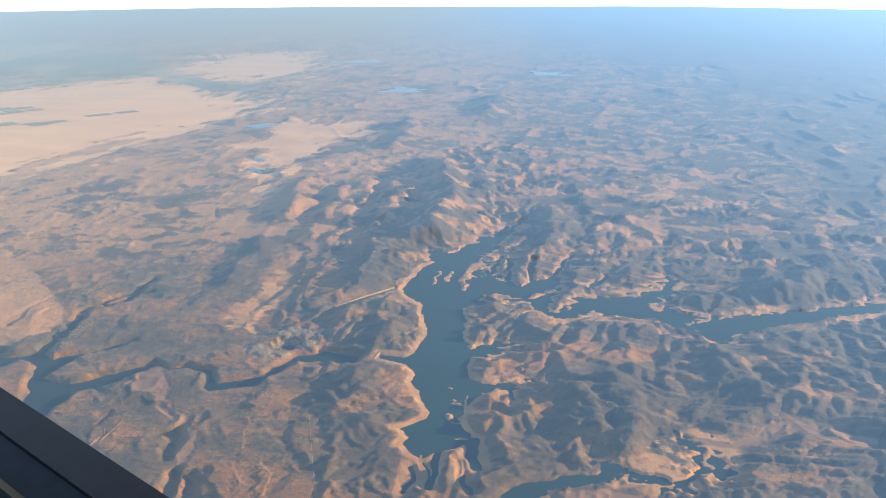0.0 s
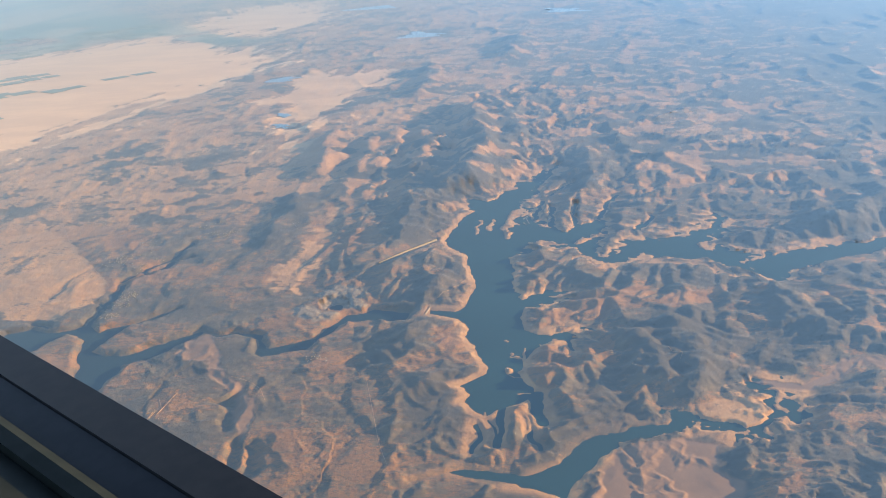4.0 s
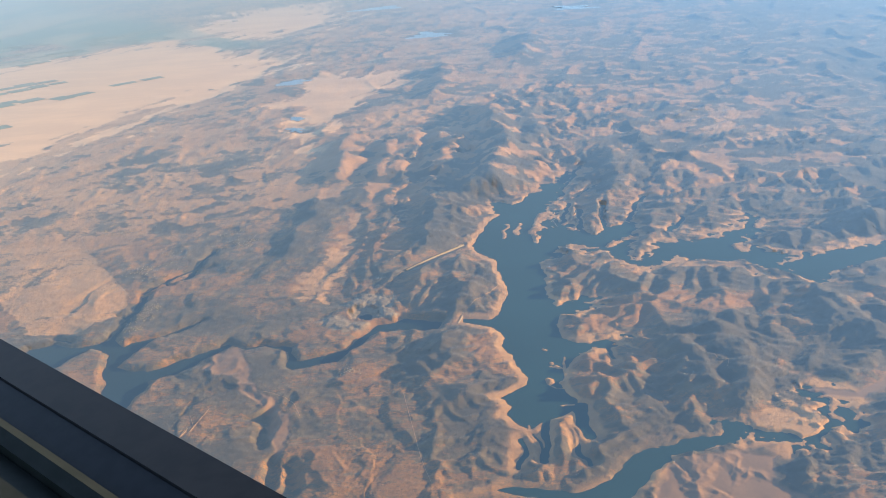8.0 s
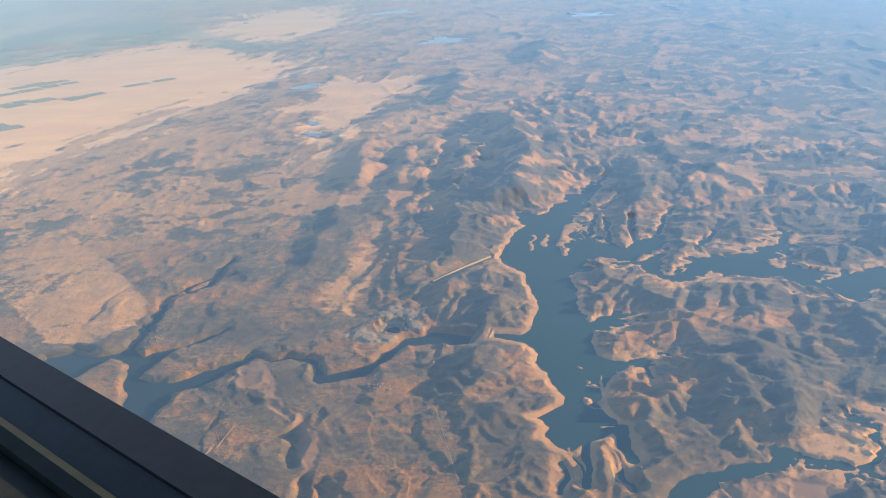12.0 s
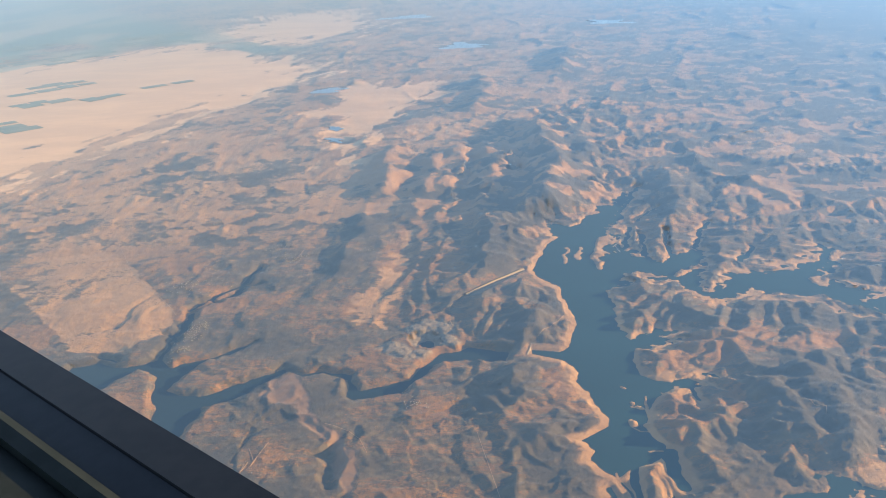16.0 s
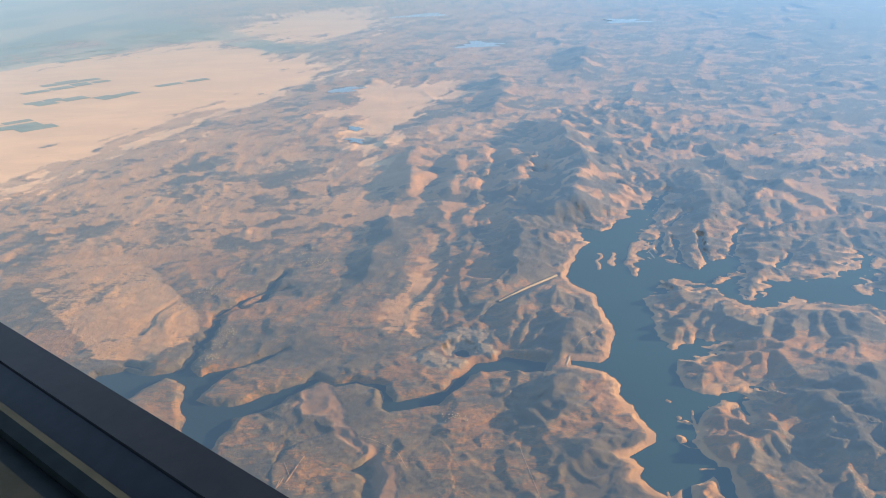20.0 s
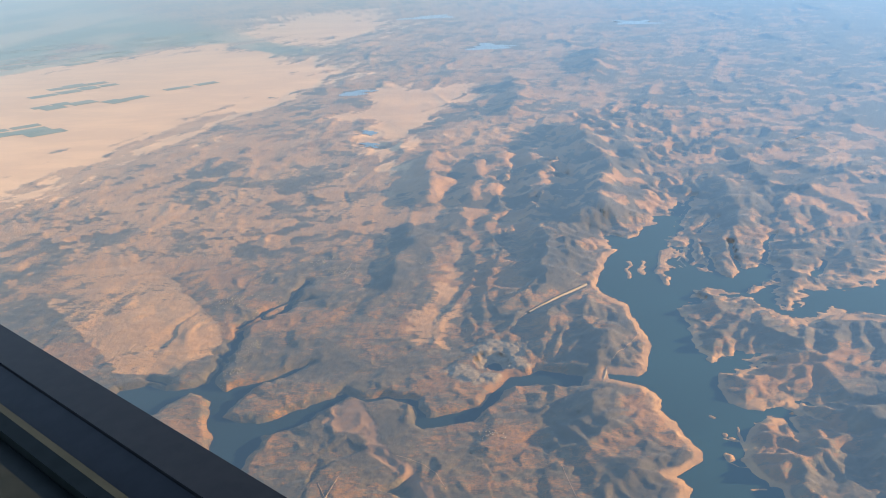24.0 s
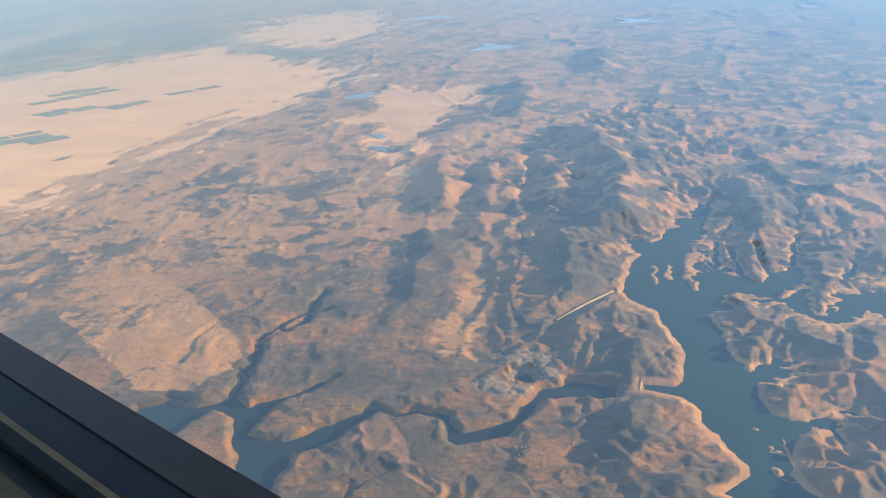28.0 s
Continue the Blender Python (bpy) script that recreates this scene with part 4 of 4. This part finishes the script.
# ---- woods ----
def build_woods(count, near, far, size, seed, label):
    rng = np.random.default_rng(seed)
    r = np.sqrt(rng.uniform(near ** 2, far ** 2, count))
    a = np.radians(rng.uniform(-8, 66, count))
    x, y = r * np.sin(a), r * np.cos(a)
    h, c = land(x, y, True)
    clump = wave(x / 3.5, y / 2.2, 31) * 0.6 + wave(x / 1.1, y / 1.1, 32) * 0.4
    keep = (clump < c["cover"] * 0.95 + 0.02) & (c["bare"] < 0.2) & (c["mud"] < 0.3) & (c["farm"] < 0.3) & (c["quarry"] < 0.2)
    keep &= (h > 0.35) | (lake_distance(x, y) > 9)
    keep &= (lake_distance(x, y) > 0.8) & (river_distance(x, y) > 0.4)
    x, y, h = x[keep], y[keep], h[keep] + drop(x[keep], y[keep])
    s = size * rng.uniform(0.55, 1.3, len(x))
    turn = rng.uniform(0, 6.28, len(x))
    shape = [(0, 0, 1.0)] + [(math.cos(k * 1.2566), math.sin(k * 1.2566), 0.45) for k in range(5)] + [(0.6 * math.cos(k * 1.2566 + 0.6), 0.6 * math.sin(k * 1.2566 + 0.6), -0.25) for k in range(5)]
    shape = np.array(shape)
    wob = rng.uniform(0.75, 1.25, (len(x), len(shape)))
    vx = shape[:, 0] * np.cos(turn)[:, None] - shape[:, 1] * np.sin(turn)[:, None]
    vy = shape[:, 0] * np.sin(turn)[:, None] + shape[:, 1] * np.cos(turn)[:, None]
    verts = np.stack([x[:, None] + vx * wob * s[:, None], y[:, None] + vy * wob * s[:, None], h[:, None] + shape[:, 2] * wob * s[:, None] * 1.1], -1)
    tris = [(0, 1 + k, 1 + (k + 1) % 5) for k in range(5)]
    tris += [(1 + k, 6 + k, 1 + (k + 1) % 5) for k in range(5)] + [(1 + (k + 1) % 5, 6 + k, 6 + (k + 1) % 5) for k in range(5)]
    faces = (np.arange(len(x)) * 11)[:, None, None] + np.array(tris)[None]
    return tagged(new("woodland", mesh_of("woodland", verts.reshape(-1, 3), faces.reshape(-1, 3), LEAVES, True)), label, "trees", kind="stuff")


build_woods(110000, 95, 260, 0.062, 5, "scattered dark green oaks on dry hills")
build_woods(36000, 255, 420, 0.10, 6, "far clumps of dark woodland on dry hills")


# ---- things ----
def part(name, bm, material, parent, label="", flat=True):
    """Links a bmesh as one mesh object under a thing or a part."""
    data = bpy.data.meshes.new(name)
    bm.to_mesh(data)
    bm.free()
    data.materials.append(material)
    if not flat:
        data.polygons.foreach_set("use_smooth", [True] * len(data.polygons))
    ob = new(name, data)
    ob.parent = parent
    if parent:
        ob.matrix_parent_inverse = parent.matrix_world.inverted()
    return tagged(ob, label)


def thing(name, at, label, category, group="", turn=0.0):
    ob = new(name)
    ob.empty_display_size = 0.1
    ob.matrix_world = pose(*at, 0, 0, turn)
    bpy.context.view_layer.update()
    return tagged(ob, label, category, group)


def swept(stations, profile):
    """A bmesh of a profile (side, height) carried along stations of (place, side way); closed round and at its ends."""
    bm = bmesh.new()
    loops = [[bm.verts.new((p[0] + s * w[0], p[1] + s * w[1], p[2] + z)) for s, z in profile] for p, w in stations]
    n = len(profile)
    for a, b in zip(loops, loops[1:]):
        for k in range(n):
            bm.faces.new((a[k], a[(k + 1) % n], b[(k + 1) % n], b[k]))
    bm.faces.new(loops[0]), bm.faces.new(loops[-1][::-1])
    bmesh.ops.recalc_face_normals(bm, faces=bm.faces)
    return bm


def stations_of(points, height=None, lift=0.0, steps=6):
    """Places along a smoothed line, with the way to its right, on the land or at one height."""
    p = np.array(points, float)
    dense = [p[0]]
    for k in range(len(p) - 1):
        a, b, c, d = p[max(k - 1, 0)], p[k], p[k + 1], p[min(k + 2, len(p) - 1)]
        for s in np.linspace(0, 1, steps + 1)[1:]:
            dense.append(0.5 * (2 * b + (c - a) * s + (2 * a - 5 * b + 4 * c - d) * s ** 2 + (3 * b - a - 3 * c + d) * s ** 3))
    p = np.array(dense)
    way = np.gradient(p, axis=0)
    way /= np.linalg.norm(way, axis=1)[:, None]
    z = on_land(p[:, 0], p[:, 1]) + lift if height is None else np.full(len(p), height) + drop(p[:, 0], p[:, 1])
    return [((a[0], a[1], h), (w[1], -w[0])) for a, h, w in zip(p, z, way)]


def build_embankment(name, line, top, width, upstream, downstream, bottom, label, category):
    """A rockfill bank with its crest road and parapets."""
    mid = line[len(line) // 2]
    ob = thing(name, (mid[0], mid[1], top + float(drop(*map(np.array, mid)))), label, category)
    s = stations_of(line, top)
    half = width / 2
    part("embankment", swept(s, [(-half, 0), (half, 0), (half + downstream * 0.5, -(top - bottom) * 0.5), (half + downstream * 0.52, -(top - bottom) * 0.5), (half + downstream, bottom - top), (-half - upstream, bottom - top)]), ROCKFILL, ob, "pale grey rockfill slope")
    part("crest_road", swept(s, [(-half * 0.7, 0.004), (half * 0.7, 0.004), (half * 0.7, 0.02), (-half * 0.7, 0.02)]), CONCRETE, ob, "pale concrete road")
    for side in (-1, 1):
        part("parapet", swept(s, [(side * half * 0.85 - 0.015, 0.004), (side * half * 0.85 + 0.015, 0.004), (side * half * 0.85 + 0.015, 0.04), (side * half * 0.85 - 0.015, 0.04)]), ROCKFILL, ob)
    return ob


def box(bm, x0, x1, y0, y1, z0, z1):
    v = [bm.verts.new(c) for c in ((x0, y0, z0), (x1, y0, z0), (x1, y1, z0), (x0, y1, z0), (x0, y0, z1), (x1, y0, z1), (x1, y1, z1), (x0, y1, z1))]
    for f in ((3, 2, 1, 0), (4, 5, 6, 7), (0, 1, 5, 4), (1, 2, 6, 5), (2, 3, 7, 6), (3, 0, 4, 7)):
        bm.faces.new([v[i] for i in f])
    return bm


def build_house(label, roof, long=0.23, deep=0.14, tall=0.06):
    ob = thing("house", (0, 0, 0), label, "house", "houses of the lake towns")
    part("walls", box(bmesh.new(), -long / 2, long / 2, -deep / 2, deep / 2, -0.06, tall), PLASTER, ob)
    bm = bmesh.new()
    e, o = long / 2 + 0.012, deep / 2 + 0.012
    v = [bm.verts.new(c) for c in ((-e, -o, tall), (e, -o, tall), (e, o, tall), (-e, o, tall), (-e * 0.9, 0, tall + 0.045), (e * 0.9, 0, tall + 0.045))]
    for f in ((3, 2, 1, 0), (0, 1, 5, 4), (1, 2, 5), (2, 3, 4, 5), (3, 0, 4)):
        bm.faces.new([v[i] for i in f])
    part("roof", bm, roof, ob)
    return ob


# the window's lower edge goes along the whole flight, in line with it
def build_window_edge():
    way = SPEED.normalized()
    side = way.cross(Vector((0, 0, 1))).normalized()
    ob = thing("aircraft_window_frame", tuple(eye_at(14) + Vector((0, 0, -0.62))), "black and grey plastic cabin window edge", "window frame")
    runs = [(eye_at(t), side) for t in np.linspace(-8, 40, 13)]
    part("rubber_seal", swept(runs, [(0.405, -0.50), (0.452, -0.496), (0.460, -0.505), (0.460, -0.56), (0.405, -0.56)]), GASKET, ob, "glossy black rubber seal")
    part("reveal", swept(runs, [(0.365, -0.514), (0.404, -0.503), (0.404, -0.56), (0.365, -0.56)]), GASKET, ob, "dark inner reveal")
    part("bezel", swept(runs, [(0.335, -0.502), (0.350, -0.498), (0.364, -0.506), (0.364, -0.56), (0.335, -0.56)]), TRIM, ob, "dark grey plastic bezel")
    part("panel", swept(runs, [(0.16, -0.50), (0.26, -0.498), (0.334, -0.512), (0.334, -0.56), (0.16, -0.56)]), TRIM, ob, "grey plastic wall panel")
    return ob


build_window_edge()
build_embankment("dam", DAM, 0.30, 0.14, 1.1, 1.9, -1.15, "pale grey rockfill dam across the river gorge", "dam")
build_embankment("dike", DIKE, 0.70, 0.16, 0.7, 1.3, -0.2, "long pale earth dike on the lake rim", "dike")

rng = random.Random(21)
for fx, fy, fw, fd, turn in FIELDS:
    c, s = math.cos(radians(turn)), math.sin(radians(turn))
    columns, lines = max(1, round(fw / 15)), max(1, round(fd / 12))
    for q in range(columns * lines):
        if rng.random() < 0.22:
            continue
        m, cw, cd = 7, fw / columns, fd / lines
        cu, cv = (q % columns + 0.5) * cw - fw / 2 + rng.uniform(-2, 2), (q // columns + 0.5) * cd - fd / 2 + rng.uniform(-1.5, 1.5)
        u, v = np.meshgrid(np.linspace(-0.5, 0.5, m), np.linspace(-0.5, 0.5, m), indexing="ij")
        u, v = cu + u.ravel() * cw * rng.uniform(0.75, 1.08), cv + v.ravel() * cd * rng.uniform(0.55, 0.98)
        x, y = fx + u * c - v * s, fy + u * s + v * c
        i, j = np.meshgrid(np.arange(m - 1), np.arange(m - 1), indexing="ij")
        faces = np.stack([i * m + j, (i + 1) * m + j, (i + 1) * m + j + 1, i * m + j + 1], -1).reshape(-1, 4)
        tagged(new("crop_field", mesh_of("crop_field", np.stack([x, y, on_land(x, y) + 0.07], 1), faces, CROP)), "dark green irrigated crop field on the dry plain", "field", "irrigated fields")

for fx, fy, fw, fd in PONDS:
    m = 40
    a = np.linspace(0, 2 * math.pi, m, endpoint=False)
    r = 0.25 + 0.80 * wave(np.cos(a) * 2.2 + fx, np.sin(a) * 2.2 + fy, 71)
    x, y = fx + r * np.cos(a) * fw, fy + r * np.sin(a) * fd
    level = float(on_land([fx], [fy])[0]) + 0.12
    bm = bmesh.new()
    bm.faces.new([bm.verts.new((p, q, level)) for p, q in zip(x, y)])
    pond = part("pond", bm, POND_WATER, None)
    tagged(pond, "small blue farm reservoir among dry fields", "pond", "small reservoirs")

rng = random.Random(8)
pale, brown = build_house("small pale-roofed house among trees", ROOF), build_house("small brown-roofed house among trees", TILE, 0.19, 0.13)
spots = np.array([(tx + rng.gauss(0, spread * 0.5), ty + rng.gauss(0, spread * 0.5)) for tx, ty, spread, count in TOWNS for k in range(count)])
dry_spot = (lake_distance(spots[:, 0], spots[:, 1]) > 1) & (river_distance(spots[:, 0], spots[:, 1]) > 0.35)
spots = spots[dry_spot]
spots = spots[np.argsort(np.hypot(spots[:, 0], spots[:, 1]))]
levels = on_land(spots[:, 0], spots[:, 1]) + 0.03
bm = bmesh.new()
for (hx, hy), hz in zip(spots[290:], levels[290:]):
    turn = rng.uniform(0, math.pi)
    c, s = math.cos(turn), math.sin(turn)
    low, eaves, ridge = ([bm.verts.new((hx + u * c - v * s, hy + u * s + v * c, hz + w)) for u, v, w in rows] for rows in (
        ((-0.1, -0.065, -0.06), (0.1, -0.065, -0.06), (0.1, 0.065, -0.06), (-0.1, 0.065, -0.06)),
        ((-0.11, -0.075, 0.06), (0.11, -0.075, 0.06), (0.11, 0.075, 0.06), (-0.11, 0.075, 0.06)), ((-0.1, 0, 0.1), (0.1, 0, 0.1))))
    for k in range(4):
        bm.faces.new((low[k], low[(k + 1) % 4], eaves[(k + 1) % 4], eaves[k]))
    bm.faces.new((eaves[0], eaves[1], ridge[1], ridge[0])), bm.faces.new((eaves[2], eaves[3], ridge[0], ridge[1]))
    bm.faces.new((eaves[1], eaves[2], ridge[1])), bm.faces.new((eaves[3], eaves[0], ridge[0]))
tagged(part("far_houses", bm, ROOF, None), "scattered pale-roofed houses of far foothill towns", "houses", kind="stuff")
for (hx, hy), hz in zip(spots[:290], levels[:290]):
    copy_thing(pale if rng.random() < 0.6 else brown, pose(hx, hy, hz, 0, 0, rng.uniform(0, 180)))
for ob, (hx, hy) in ((pale, (59, 247)), (brown, (60.5, 246))):
    ob.matrix_world = pose(hx, hy, float(on_land([hx], [hy])[0]) + 0.03, 0, 0, 30)

# the flooded pit and the boat docks
a = np.linspace(0, 2 * math.pi, 36, endpoint=False)
r = 1.75 + 0.5 * wave(np.cos(a) * 1.5 + 3, np.sin(a) * 1.5 + 3, 77)
bm = bmesh.new()
bm.faces.new([bm.verts.new((QUARRY[0] + p * math.cos(q), QUARRY[1] + p * math.sin(q) * 1.25, -1.22 + float(drop(*QUARRY)))) for p, q in zip(r, a)])
tagged(part("quarry_pond", bm, RIVER_WATER, None), "dark water in a stepped stone quarry pit", "pond")

marina = thing("marina", (DOCKS[0][0], DOCKS[0][1], float(drop(*DOCKS[0]))), "white floating boat docks in a lake cove", "dock")
for k, ((ax, ay), (bx, by)) in enumerate(zip(DOCKS[0::2], DOCKS[1::2])):
    p = part("walkway", swept(stations_of([(ax, ay), (bx, by)], 0.02, steps=1), [(-0.06, -0.02), (0.06, -0.02), (0.06, 0.02), (-0.06, 0.02)]), ROOF, marina, "long white floating walkway")
    for s in np.linspace(0.1, 0.9, 6):
        cx, cy = ax + (bx - ax) * s, ay + (by - ay) * s
        ux, uy = by - ay, ax - bx
        n = math.hypot(ux, uy)
        part("finger_pier", swept(stations_of([(cx - ux / n * 0.28, cy - uy / n * 0.28), (cx + ux / n * 0.28, cy + uy / n * 0.28)], 0.024, steps=1), [(-0.03, -0.02), (0.03, -0.02), (0.03, 0.02), (-0.03, 0.02)]), ROOF, p)

# roads and banked basins
for line, w in ROADS:
    st = stations_of(line, None, 0.025, 30)
    tagged(part("road", swept(st, [(-w / 2, -0.12), (w / 2, -0.12), (w / 2, 0.0), (-w / 2, 0.0)]), ROAD, None), "pale dirt road winding over dry hills", "road", kind="structure")
basin = thing("settling_basins", (BASINS[0][0], BASINS[0][1], float(on_land([BASINS[0][0]], [BASINS[0][1]])[0])), "pale concrete-lined basins beside buildings", "basin")
for k in range(0, len(BASINS) - 1):
    if k in (4, 6):
        continue
    part("bank", swept(stations_of([BASINS[k], BASINS[k + 1]], None, 0.10, 4), [(-0.08, -0.3), (0.08, -0.3), (0.05, -0.04), (-0.05, -0.04)]), ROAD, basin, "pale lined bank")
